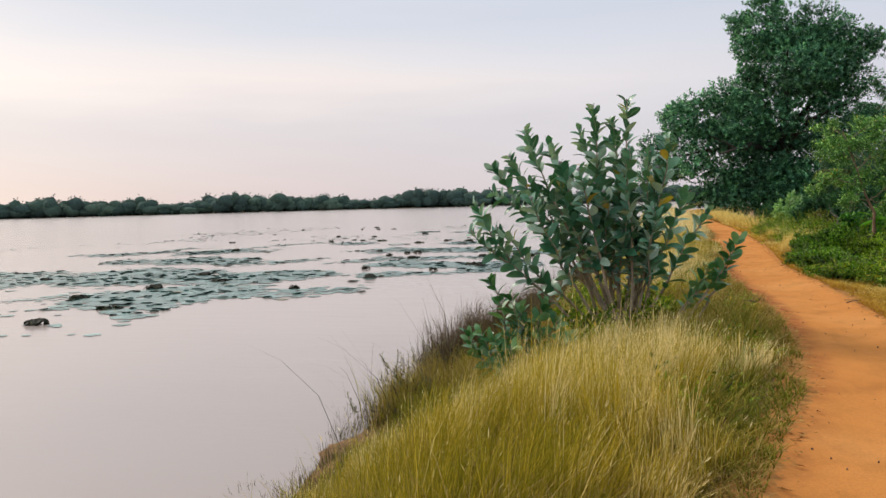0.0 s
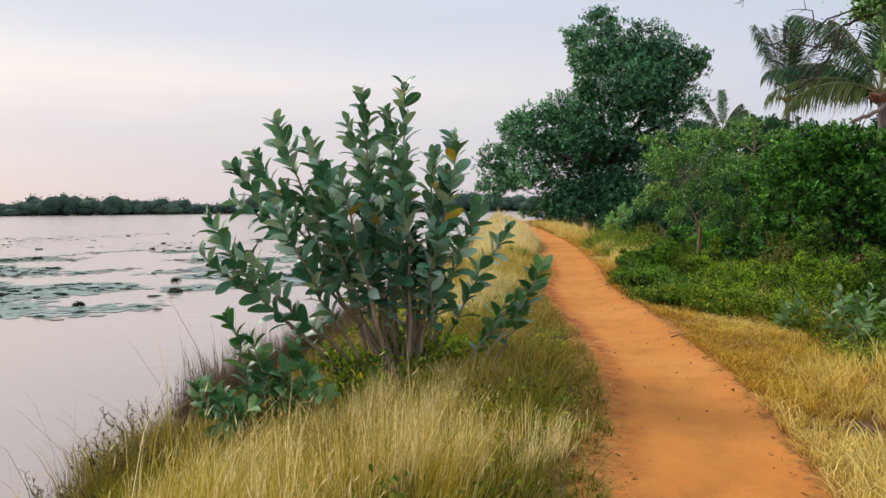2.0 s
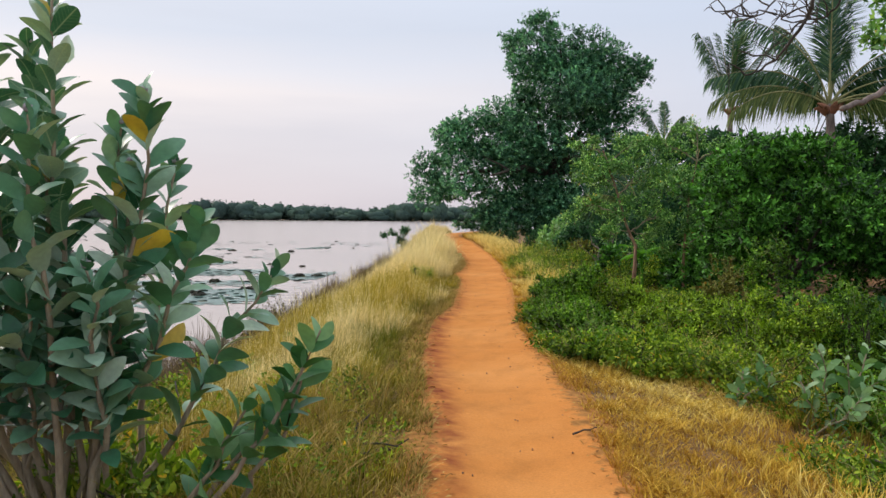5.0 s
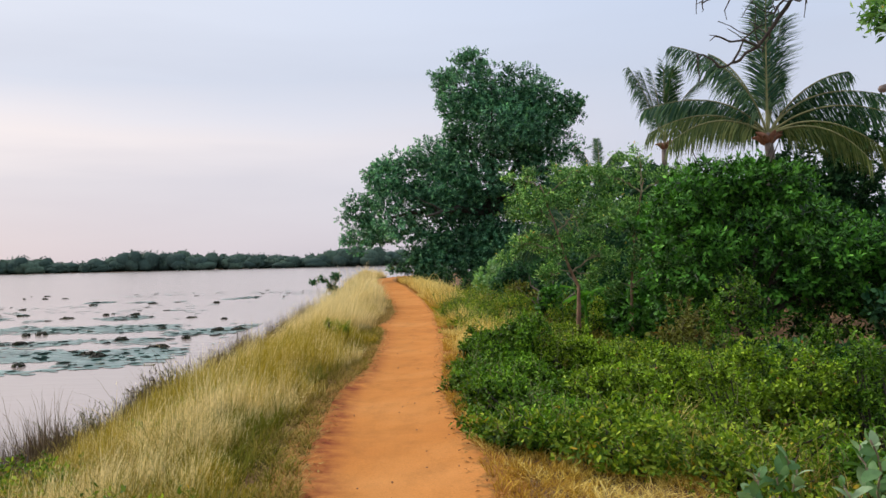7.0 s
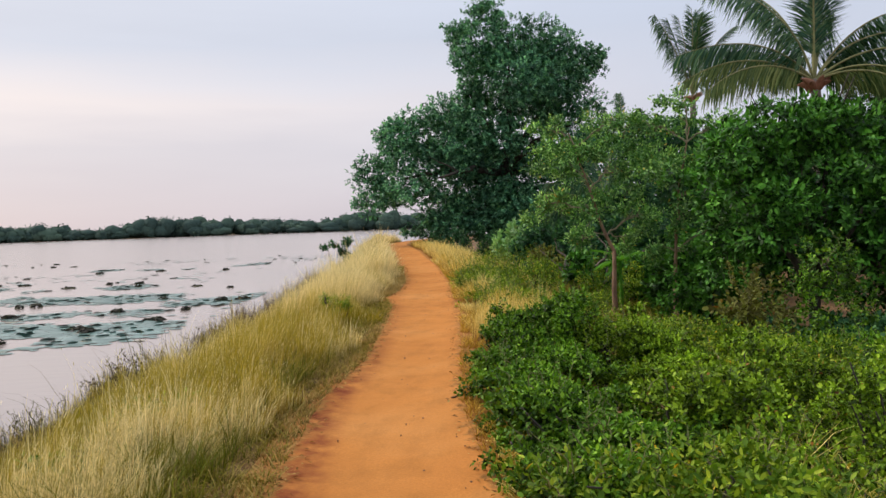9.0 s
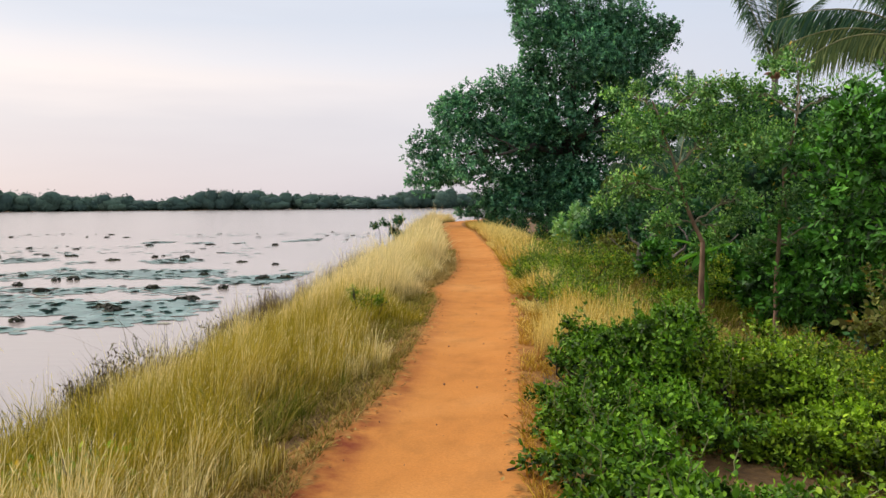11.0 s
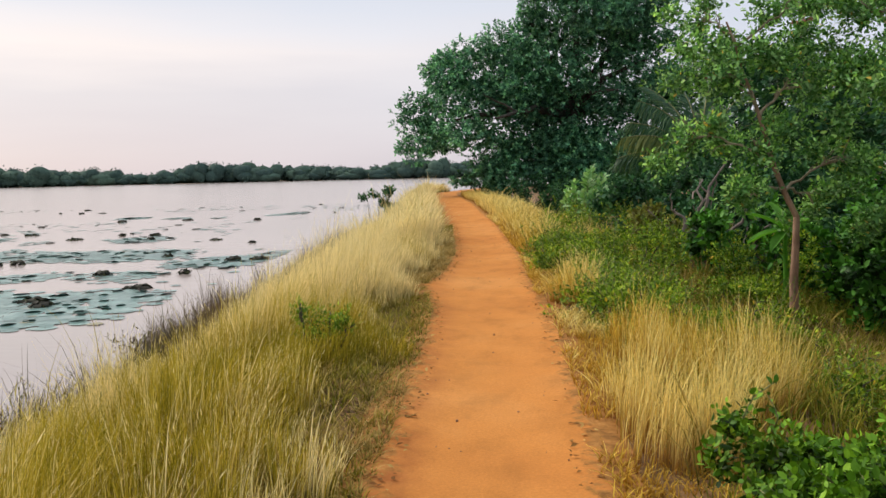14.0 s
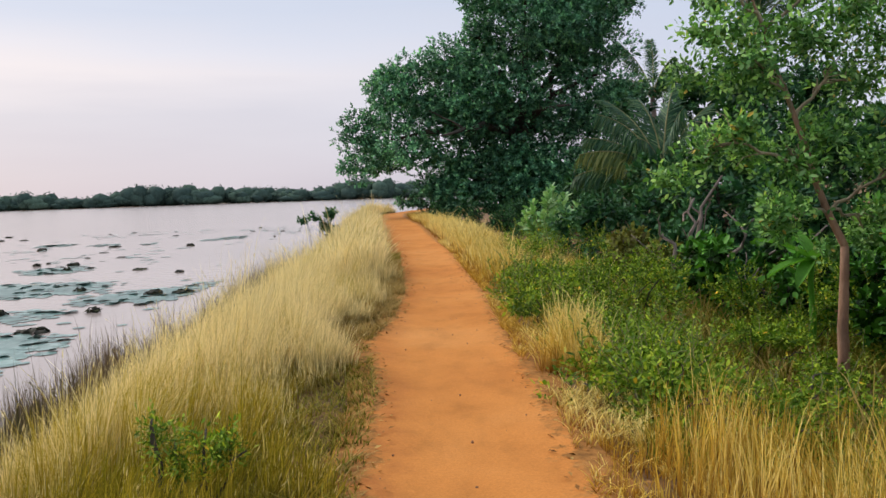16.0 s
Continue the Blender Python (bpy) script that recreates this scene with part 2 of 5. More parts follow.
MAT_SAND = sand_mat()
MAT_SOIL = soil_mat()
MAT_WATER = water_mat()
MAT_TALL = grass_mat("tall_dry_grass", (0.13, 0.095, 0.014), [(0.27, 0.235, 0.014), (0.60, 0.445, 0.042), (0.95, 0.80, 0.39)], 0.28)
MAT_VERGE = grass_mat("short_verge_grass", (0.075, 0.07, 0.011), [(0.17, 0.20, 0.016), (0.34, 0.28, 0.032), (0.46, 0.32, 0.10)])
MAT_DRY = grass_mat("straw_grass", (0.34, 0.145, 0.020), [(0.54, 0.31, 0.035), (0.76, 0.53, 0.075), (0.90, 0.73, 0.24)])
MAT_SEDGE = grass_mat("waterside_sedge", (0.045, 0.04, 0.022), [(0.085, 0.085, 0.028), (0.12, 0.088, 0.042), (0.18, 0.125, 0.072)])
# tips: painted shade on inner leaves, then brightening of fresh end leaves
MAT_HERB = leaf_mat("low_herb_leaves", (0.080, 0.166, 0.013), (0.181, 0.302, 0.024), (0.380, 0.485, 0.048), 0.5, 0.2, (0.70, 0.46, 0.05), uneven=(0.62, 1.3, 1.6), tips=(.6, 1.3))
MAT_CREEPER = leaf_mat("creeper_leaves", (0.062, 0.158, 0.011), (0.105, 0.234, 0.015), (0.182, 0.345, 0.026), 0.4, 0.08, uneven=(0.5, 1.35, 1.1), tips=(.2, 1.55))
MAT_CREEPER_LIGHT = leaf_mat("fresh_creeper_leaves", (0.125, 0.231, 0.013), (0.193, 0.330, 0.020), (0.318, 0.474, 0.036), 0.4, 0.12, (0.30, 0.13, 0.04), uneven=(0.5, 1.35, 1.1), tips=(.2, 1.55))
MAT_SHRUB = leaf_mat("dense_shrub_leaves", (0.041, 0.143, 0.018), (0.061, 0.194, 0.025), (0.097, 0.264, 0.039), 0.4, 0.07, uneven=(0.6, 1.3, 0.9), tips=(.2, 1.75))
# a little extra blue paints distance haze into the big tree's green
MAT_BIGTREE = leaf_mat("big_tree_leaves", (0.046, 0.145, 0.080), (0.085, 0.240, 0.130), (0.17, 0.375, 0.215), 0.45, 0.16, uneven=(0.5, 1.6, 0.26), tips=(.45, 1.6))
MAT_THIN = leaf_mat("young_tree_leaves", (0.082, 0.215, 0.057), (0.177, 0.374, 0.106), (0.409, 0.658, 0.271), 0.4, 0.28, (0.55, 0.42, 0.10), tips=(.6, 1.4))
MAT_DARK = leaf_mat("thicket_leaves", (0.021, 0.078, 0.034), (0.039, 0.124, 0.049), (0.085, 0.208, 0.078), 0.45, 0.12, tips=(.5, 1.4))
MAT_RUSSET = leaf_mat("russet_shrub_leaves", (0.11, 0.10, 0.028), (0.20, 0.20, 0.05), (0.34, 0.36, 0.08), 0.55, 0.25, (0.30, 0.13, 0.04))
MAT_TWIGGY = leaf_mat("dark_waterside_weed", (0.08, 0.05, 0.035), (0.14, 0.095, 0.055), (0.20, 0.17, 0.075), 0.6, 0.2, spec=0.1)
# distance haze is mixed into these greens: paler and bluer than the leaves
MAT_FAR = leaf_mat("hazed_far_wood_leaves", (0.060, 0.100, 0.085), (0.080, 0.130, 0.100), (0.11, 0.172, 0.122), 0.8, 0.1, spec=0.1)
MAT_CALO = leaf_mat("milkweed_leaf", (0.056, 0.187, 0.093), (0.156, 0.345, 0.204), (0.517, 0.661, 0.507), 0.30, 0.12, (0.62, 0.44, 0.05), whole=True, spec=0.45)
MAT_CALO_FOL = leaf_mat("milkweed_foliage", (0.056, 0.187, 0.093), (0.156, 0.345, 0.204), (0.517, 0.661, 0.507), 0.30, 0.12, (0.62, 0.44, 0.05), spec=0.45)
MAT_CALO_GREEN = leaf_mat("green_milkweed_foliage", (0.046, 0.157, 0.050), (0.109, 0.274, 0.099), (0.276, 0.470, 0.220), 0.32, 0.14, (0.55, 0.50, 0.05), spec=0.35)
MAT_CALO_PALE = leaf_mat("pale_milkweed_foliage", (0.105, 0.225, 0.075), (0.195, 0.345, 0.140), (0.42, 0.56, 0.33), 0.4, 0.25)
MAT_CALO_BRIGHT = leaf_mat("bright_milkweed_foliage", (0.20, 0.40, 0.15), (0.34, 0.57, 0.25), (0.54, 0.72, 0.40), 0.45, 0.3)
MAT_PALM = leaf_mat("palm_leaflets", (0.030, 0.090, 0.045), (0.060, 0.145, 0.065), (0.17, 0.27, 0.11), 0.4, 0.25, spec=0.25)
MAT_PALM_OLD = leaf_mat("yellowing_palm_leaflets", (0.10, 0.15, 0.045), (0.19, 0.24, 0.065), (0.34, 0.36, 0.12), 0.5, 0.25, spec=0.25)
MAT_BANANA = leaf_mat("banana_leaf", (0.08, 0.26, 0.03), (0.13, 0.34, 0.04), (0.18, 0.40, 0.06), 0.4, 0.35)
MAT_PAD = leaf_mat("lily_pads", (0.146, 0.263, 0.230), (0.202, 0.336, 0.291), (0.302, 0.426, 0.375), 0.2, 0.0, (0.24, 0.20, 0.08), spec=0.4)
MAT_CLUMP = leaf_mat("withered_lily_leaves", (0.025, 0.026, 0.018), (0.045, 0.042, 0.026), (0.10, 0.11, 0.045), 0.6, 0.1)
MAT_LITTER = leaf_mat("dry_fallen_leaves", (0.20, 0.09, 0.03), (0.34, 0.17, 0.05), (0.52, 0.34, 0.11), 0.8, 0.1, spec=0.05)
MAT_BARK_DARK = bark_mat("dark_bark", (0.035, 0.028, 0.022), (0.10, 0.08, 0.06))
MAT_BARK_RED = bark_mat("reddish_bark", (0.20, 0.10, 0.055), (0.40, 0.24, 0.15))
MAT_BARK_GREY = bark_mat("grey_dead_wood", (0.12, 0.09, 0.075), (0.30, 0.23, 0.19))
MAT_BARK_PALE = bark_mat("pale_twigs", (0.20, 0.15, 0.09), (0.42, 0.34, 0.22))
MAT_STEM = bark_mat("milkweed_stem", (0.24, 0.17, 0.11), (0.46, 0.37, 0.26), 30)
MAT_SHOOT = bark_mat("green_shoots", (0.14, 0.16, 0.05), (0.30, 0.28, 0.11), 30)
MAT_RACHIS = bark_mat("palm_rachis", (0.20, 0.20, 0.07), (0.34, 0.32, 0.14), 30)
MAT_HUSK = bark_mat("palm_husk", (0.22, 0.09, 0.05), (0.42, 0.20, 0.11), 30)
MAT_STONE = bark_mat("dark_clod", (0.16, 0.08, 0.045), (0.34, 0.18, 0.09), 40)
MAT_PETAL = leaf_mat("milkweed_petals", (0.26, 0.20, 0.25), (0.36, 0.29, 0.34), (0.48, 0.42, 0.45), 0.7, 0.2)

# ---------------------------------------------------------------- mesh helpers
RNG = np.random.default_rng(7)


def mesh_of(name, V, faces, mat, smooth=False, attrs=None):
    """A mesh from vertex rows and one or more arrays of triangles or quads."""
    faces = [np.asarray(f, dtype=np.int32) for f in (faces if isinstance(faces, list) else [faces]) if len(f)]
    V = np.asarray(V, dtype=np.float32)
    if V.shape[1] == 4:                         # the fourth column: leaf age, which also steers the painted inner shade
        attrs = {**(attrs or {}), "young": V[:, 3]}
        V = np.ascontiguousarray(V[:, :3])
    me = bpy.data.meshes.new(name)
    me.vertices.add(len(V))
    me.vertices.foreach_set("co", V.ravel())
    loops = np.concatenate([f.ravel() for f in faces])
    sizes = np.concatenate([np.full(len(f), f.shape[1], dtype=np.int32) for f in faces])
    me.loops.add(len(loops))
    me.loops.foreach_set("vertex_index", loops)
    me.polygons.add(len(sizes))
    me.polygons.foreach_set("loop_start", np.concatenate([[0], np.cumsum(sizes)[:-1]]).astype(np.int32))
    if smooth:
        me.polygons.foreach_set("use_smooth", np.ones(len(sizes), dtype=bool))
    for key, values in (attrs or {}).items():
        a = me.attributes.new(key, "FLOAT", "POINT")
        a.data.foreach_set("value", np.asarray(values, dtype=np.float32))
    me.materials.append(mat)
    me.update(calc_edges=True)
    me.validate()
    return me


def thing(name, V, faces, mat, parent=None, label="", category="", group="", kind="", smooth=False, attrs=None):
    ob = new(name, mesh_of(name, V, faces, mat, smooth, attrs))
    if parent is not None:
        ob.parent = parent
    return tagged(ob, label, category, group, kind)


def part(name, geo, mat, parent, label="", smooth=False):
    return thing(name, geo[0], geo[1], mat, parent, label, smooth=smooth)


def joined(geos):
    """Several (vertices, triangles) as one."""
    vs, fs, k = [], [], 0
    wide = max(v.shape[1] for v, _ in geos)
    for v, f in geos:
        vs.append(v if v.shape[1] == wide else np.column_stack([v, np.full(len(v), .6)]))
        fs.append(np.asarray(f) + k)
        k += len(v)
    return np.concatenate(vs), np.concatenate(fs)


def unit(a):
    return a / np.maximum(np.linalg.norm(a, axis=-1, keepdims=True), 1e-9)


def tube(pts, radii, sides=7):
    """A tapered limb along pts, closed at its tip."""
    pts = np.asarray(pts, float)
    n = len(pts)
    d = unit(np.gradient(pts, axis=0))
    ref = np.where(np.abs(d[:, 2:3]) > 0.9, np.array([[1.0, 0, 0]]), np.array([[0, 0, 1.0]]))
    a = unit(np.cross(d, ref))
    b = np.cross(d, a)
    ang = np.linspace(0, 2 * np.pi, sides, endpoint=False)
    ring = np.cos(ang)[None, :, None] * a[:, None] + np.sin(ang)[None, :, None] * b[:, None]
    V = (pts[:, None] + ring * np.asarray(radii, float)[:, None, None]).reshape(-1, 3)
    i, j = np.meshgrid(np.arange(n - 1), np.arange(sides), indexing="ij")
    p0, p1 = i * sides + j, i * sides + (j + 1) % sides
    F = np.concatenate([np.stack([p0, p1, p1 + sides], -1).reshape(-1, 3), np.stack([p0, p1 + sides, p0 + sides], -1).reshape(-1, 3)])
    V = np.concatenate([V, pts[-1:] + d[-1:] * radii[-1]])
    k, base = len(V) - 1, (n - 1) * sides
    F = np.concatenate([F, np.array([[base + s, base + (s + 1) % sides, k] for s in range(sides)])])
    return V, F


def bend(a, b, sag=0.0, wob=0.0, n=8, rng=RNG):
    """A wandering line from a to b; sag lifts its middle."""
    a, b = np.asarray(a, float), np.asarray(b, float)
    u = np.linspace(0, 1, n)[:, None]
    p = a + (b - a) * u
    p[:, 2] += sag * 4 * (u * (1 - u))[:, 0]
    w = np.cumsum(rng.normal(0, wob, (n, 3)), axis=0)
    w -= w[:1] + (w[-1:] - w[:1]) * u
    return p + w


def leaf_geo(P, D, N, L, W, fold=0.25, fine=False, kite=False):
    """Leaves at P that point along D with their upper side towards N; L and W are length and width."""
    D = unit(D)
    S = unit(np.cross(D, N))
    U = np.cross(S, D)
    L, W = np.asarray(L)[:, None], np.asarray(W)[:, None]
    n = len(P)
    if kite == "round":
        rows = [P + D * L * s + S * W * w + U * W * abs(w) * fold * 2 for s, w in ((.22, -.40), (.62, -.46), (.22, .40), (.62, .46))]
        V = np.stack([P, rows[0], rows[1], P + D * L, rows[3], rows[2]], 1)
        F = (np.arange(n)[:, None, None] * 6 + np.array([(0, 2, 1), (0, 3, 2), (0, 4, 3), (0, 5, 4)])[None]).reshape(-1, 3)
        return V.reshape(-1, 3), F
    if kite:
        c = P + D * L * 0.45 + U * W * fold
        V = np.stack([P, c - S * W * 0.5, P + D * L, c + S * W * 0.5], 1)
        F = (np.arange(n)[:, None, None] * 4 + np.array([(0, 2, 1), (0, 3, 2)])[None]).reshape(-1, 3)
        return V.reshape(-1, 3), F
    if fine:
        prof = [(0.0, 0.07), (0.14, 0.28), (0.36, 0.45), (0.60, 0.49), (0.83, 0.33), (0.95, 0.14)]
    else:
        prof = [(0.45, 0.5)]
    rows = []
    for s, w in prof:
        c = P + D * L * s + U * L * (0.10 * math.sin(s * 3.0) if fine else 0.0)
        rows += [c - S * W * w + U * W * w * fold * 2, c, c + S * W * w + U * W * w * fold * 2]
    tip = P + D * L
    if fine:
        V = np.stack(rows + [tip], 1)
        m = len(prof)
        f = []
        for r in range(m - 1):
            o = r * 3
            f += [(o, o + 1, o + 4), (o, o + 4, o + 3), (o + 1, o + 2, o + 5), (o + 1, o + 5, o + 4)]
        o = (m - 1) * 3
        f += [(o, o + 1, m * 3), (o + 1, o + 2, m * 3)]
    else:
        V = np.stack([P, *rows, tip], 1)
        f = [(0, 2, 1), (1, 2, 4), (0, 3, 2), (2, 3, 4)]
    k = V.shape[1]
    F = (np.arange(n)[:, None, None] * k + np.array(f)[None]).reshape(-1, 3)
    return V.reshape(-1, 3), F


def ball(n, rng=RNG):
    return unit(rng.normal(0, 1, (n, 3)))


def crown_geo(lobes, count, length, ratio=0.5, per=12, spread=0.2, shell=0.55, droop=0.1, rng=RNG, floor_z=None, shape=True, wild=0.3):
    """A crown of leafy twig ends over lobes (x, y, z, rx, ry, rz): the leaves of a twig stand round it, its tip outwards and up."""
    lobes = np.asarray(lobes, float)
    wgt = (lobes[:, 3] * lobes[:, 4] * lobes[:, 5]) ** 0.7
    k = max(1, count // per)
    which = rng.choice(len(lobes), k, p=wgt / wgt.sum())
    d = ball(k, rng)
    rad = shell + (1.04 - shell) * rng.random(k) ** 0.6
    lump = 1 + 0.16 * np.sin(d[:, 0] * 5 + which * 2.1) * np.cos(d[:, 1] * 6 + d[:, 2] * 4 + which)
    C = lobes[which, :3] + d * lobes[which, 3:] * (rad * lump)[:, None]
    size = rng.uniform(0.75, 1.25, k)
    A = unit(0.95 * d + np.array([0, 0, 0.5 - droop]) + 0.45 * ball(k, rng))
    idx = np.repeat(np.arange(k), per)
    ax = A[idx]
    e1 = unit(np.cross(ax, np.array([0.31, 0.17, 0.93])))
    e2 = np.cross(ax, e1)
    back = np.tile(np.linspace(0, 1, per), k)
    phi = np.tile(np.arange(per) * 2.4, k) + rng.uniform(0, 6.28, k)[idx]
    round_ = e1 * np.cos(phi)[:, None] + e2 * np.sin(phi)[:, None]
    P = C[idx] - ax * (back * spread * 1.7 * size[idx])[:, None] + rng.normal(0, spread * 0.22, (len(idx), 3))
    out = unit(round_ * (0.45 + 0.7 * back)[:, None] + ax * (0.85 - 0.75 * back)[:, None] + wild * ball(len(idx), rng) - np.array([0, 0, droop * 0.6]))
    N = ax - out * (ax * out).sum(-1, keepdims=True)
    N = unit(unit(N) + np.array([0, 0, 0.35]) + wild * ball(len(idx), rng))
    L = length * size[idx] * rng.uniform(0.75, 1.25, len(idx))
    if floor_z is not None:
        ok = P[:, 2] > floor_z
        P, out, N, L = P[ok], out[ok], N[ok], L[ok]
    else:
        ok = np.ones(len(P), bool)
    v, f = leaf_geo(P, out, N, L, L * ratio * rng.uniform(0.85, 1.15, len(L)), fold=0.14, kite=shape)
    # 1 at the twig end, 0 behind: leaf age and painted crown shade
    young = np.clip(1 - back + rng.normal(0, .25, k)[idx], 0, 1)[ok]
    return np.column_stack([v, np.repeat(young, len(v) // max(1, len(young)))]), f


def billow(lobes, k, size, seed, flat=0.8):
    """Breaks each lobe into k smaller lumps over its surface, with hollows between them."""
    r = np.random.default_rng(seed)
    out = []
    for l in lobes:
        l = np.asarray(l, float)
        n = max(3, int(round(k)))
        d = ball(n, r)
        d[:, 2] = np.abs(d[:, 2]) * np.where(r.random(n) < .25, -1, 1)
        q = r.uniform(.75, 1.25, n)[:, None] * size
        c = l[:3] + d * l[3:] * (1 - .55 * q)
        out += [(*ci, *(l[3:] * qi * (1, 1, flat))) for ci, qi in zip(c, q)]
        out.append((*l[:3], *(l[3:] * .62)))
    return out


def blades_geo(P, H, W, lean, wind, rng=RNG, outward=None):
    """Bent grass blades rooted at P: (vertices, triangles, place along the blade)."""
    n = len(P)
    a = rng.uniform(0, 2 * np.pi, n)
    side = np.stack([np.cos(a), np.sin(a), np.zeros(n)], 1)
    b = rng.uniform(0, 2 * np.pi, n) if outward is None else outward
    go = np.stack([np.cos(b) * lean + wind[:, 0], np.sin(b) * lean + wind[:, 1], np.zeros(n)], 1) * rng.uniform(0.3, 1.5, n)[:, None]
    H, W = np.asarray(H)[:, None], np.asarray(W)[:, None]
    up = np.array([0, 0, 1.0])
    m1 = P + up * H * 0.5 + go * H * 0.22
    m2 = P + up * H * 0.82 + go * H * 0.6
    t = P + up * H * 0.98 + go * H * 1.0
    V = np.stack([P - side * W / 2, P + side * W / 2, m1 - side * W * 0.42, m1 + side * W * 0.42, m2 - side * W * 0.25, m2 + side * W * 0.25, t], 1)
    f = np.array([(0, 1, 3), (0, 3, 2), (2, 3, 5), (2, 5, 4), (4, 5, 6)])
    F = (np.arange(n)[:, None, None] * 7 + f[None]).reshape(-1, 3)
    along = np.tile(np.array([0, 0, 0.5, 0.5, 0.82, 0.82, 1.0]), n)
    return V.reshape(-1, 3), F, along


# ---------------------------------------------------------------- plan of the bank
def path_left(y):
    return np.interp(y, [-30, 0, 4, 6.6, 8, 10, 12, 13, 14.4, 16, 18, 20, 24, 26, 28, 29.5, 32, 35, 40, 45, 52, 62, 72, 80, 95, 110, 140],
                     [-1.0, -.5, .05, .41, .45, .38, .2, .04, -.2, -.35, -.52, -.42, -.65, -.8, -1.15, -1.05, -1.15, -1.45, -2.0, -2.7, -3.55, -5.0, -6.4, -7.0, -5.0, 0, 14])


def path_right(y):
    return np.interp(y, [-30, 0, 4, 7, 9, 10, 12, 14.5, 17.5, 20, 23, 25, 28, 32, 35, 40, 51, 57, 62, 73, 80, 95, 110, 140],
                     [0.3, .8, 1.25, 1.47, 1.52, 1.48, 1.32, 1.09, .72, .62, .54, .46, .22, -.02, -.3, -.78, -2.1, -2.75, -3.5, -5.0, -5.6, -3.7, 1.3, 15.4])


def shore(y):
    return np.interp(y, [-400, -30, 0, 7, 12, 20, 30, 40, 50, 70, 82, 95, 110, 140, 300, 600], [-30, -4, -3.8, -4.4, -4.9, -4.9, -5.1, -5.8, -6.6, -9.2, -9.8, -7.6, -2.8, 11, 80, 190])


WATER_Z = -1.4


def bumps(x, y, s):
    return np.sin(x * s + 1.3) * np.cos(y * s * 0.83 + 0.4) + 0.5 * np.sin(x * s * 2.3 + y * s * 1.7)


def ground_z(x, y):
    x, y = np.asarray(x, float), np.asarray(y, float)
    l, r, w = path_left(y), path_right(y), shore(y)
    u = np.clip((l - x) / np.maximum(l - w, 0.5), 0, 3)          # 0 at the path, 1 at the water
    left = np.interp(u, [0, 0.22, 0.5, 1.0, 1.5, 3.0], [0, -0.06, -0.42, WATER_Z - 0.02, -2.0, -2.6])
    v = np.maximum(x - r, 0)
    right = np.interp(v, [0, 0.6, 1.5, 3.0, 5.0, 40], [0, -0.03, -0.14, -0.42, -0.6, -0.7])
    right = right * np.interp(y, [22, 27, 33, 40], [1.0, 1.55, 1.4, 1.0])
    z = np.where(x < l, left, np.where(x > r, right, 0.0))
    off = np.clip(np.maximum(l - x, x - r) / 0.8, 0, 1)
    z = z + off * (0.035 * bumps(x, y, 2.1) + 0.02 * bumps(x, y, 5.3))
    # the far side of the lake
    d = np.hypot(x + 60, y)
    rise = np.clip((d - 520) / 14, 0, 1)
    return np.where(x < w, z + rise * (WATER_Z + 0.3 - z), z)


def graded(a, b, step, far, grow=1.22):
    c = list(np.arange(a, b + step / 2, step))
    s, x = step, b
    while x < far:
        s *= grow
        x += s
        c.append(x)
    s, x = step, a
    while x > -far:
        s *= grow
        x -= s
        c.insert(0, x)
    return np.array(c)


def sheet(xs, ys, zfun):
    X, Y = np.meshgrid(xs, ys)
    V = np.stack([X, Y, zfun(X, Y)], -1).reshape(-1, 3)
    nx, ny = len(xs), len(ys)
    i, j = np.meshgrid(np.arange(ny - 1), np.arange(nx - 1), indexing="ij")
    p = i * nx + j
    return V, np.stack([p, p + 1, p + nx + 1, p + nx], -1).reshape(-1, 4)


gx, gy = graded(-8, 6, 0.16, 2600, 1.16), graded(0, 60, 0.3, 2600, 1.16)
V, F = sheet(gx, gy, lambda x, y: ground_z(x, y) - 0.06 * np.clip(np.minimum(x - path_left(y), path_right(y) - x) / 0.12 + 1.3, 0, 1))
thing("ground", V, F, MAT_SOIL, kind="structure", label="brown soil bank sloping to the lake, covered with litter", category="ground", smooth=True)

# the trodden path: a shallow hollow along its middle, margins that pass over into the litter
ys = np.concatenate([np.arange(-12, 45, 0.12), np.arange(45, 140, 0.4)])
us = np.linspace(-0.3, 1.3, 33)
U, Y = np.meshgrid(us, ys)
wid = path_right(Y) - path_left(Y)
X = path_left(Y) + wid * U
inside = np.clip(np.minimum(U, 1 - U) / 0.08, 0, 1)
Z = np.where((U < 0) | (U > 1), ground_z(X, Y), 0.0) + 0.016 - 0.035 * np.sin(np.pi * np.clip(U, 0, 1)) * inside + 0.005 * bumps(X, Y, 4.0) * inside + 0.004 * bumps(X, Y, 11.0)
Z = Z - 0.05 * np.clip((np.maximum(-U, U - 1) - 0.12) / 0.18, 0, 1) ** 1.5
edge = 0.5 + np.maximum(-U, U - 1) * wid / 0.5
damp = np.clip(1.7 * (1 - U / 0.26), 0, 1) * np.interp(Y, [6, 9, 11, 18, 21, 30], [0.3, .6, 1, 1, .5, 0.2])
n1, n0 = len(us), len(ys)
i, j = np.meshgrid(np.arange(n0 - 1), np.arange(n1 - 1), indexing="ij")
p = i * n1 + j
thing("path", np.stack([X, Y, Z], -1).reshape(-1, 3), np.stack([p, p + 1, p + n1 + 1, p + n1], -1).reshape(-1, 4), MAT_SAND, kind="structure",
      label="trodden footpath of orange laterite sand along the bank", category="path", smooth=True, attrs={"edge": edge.ravel(), "damp": damp.ravel()})

wx, wy = graded(-60, 0, 3.0, 2400, 1.3), graded(0, 120, 3.0, 2400, 1.3)
wx = wx[wx < 40]
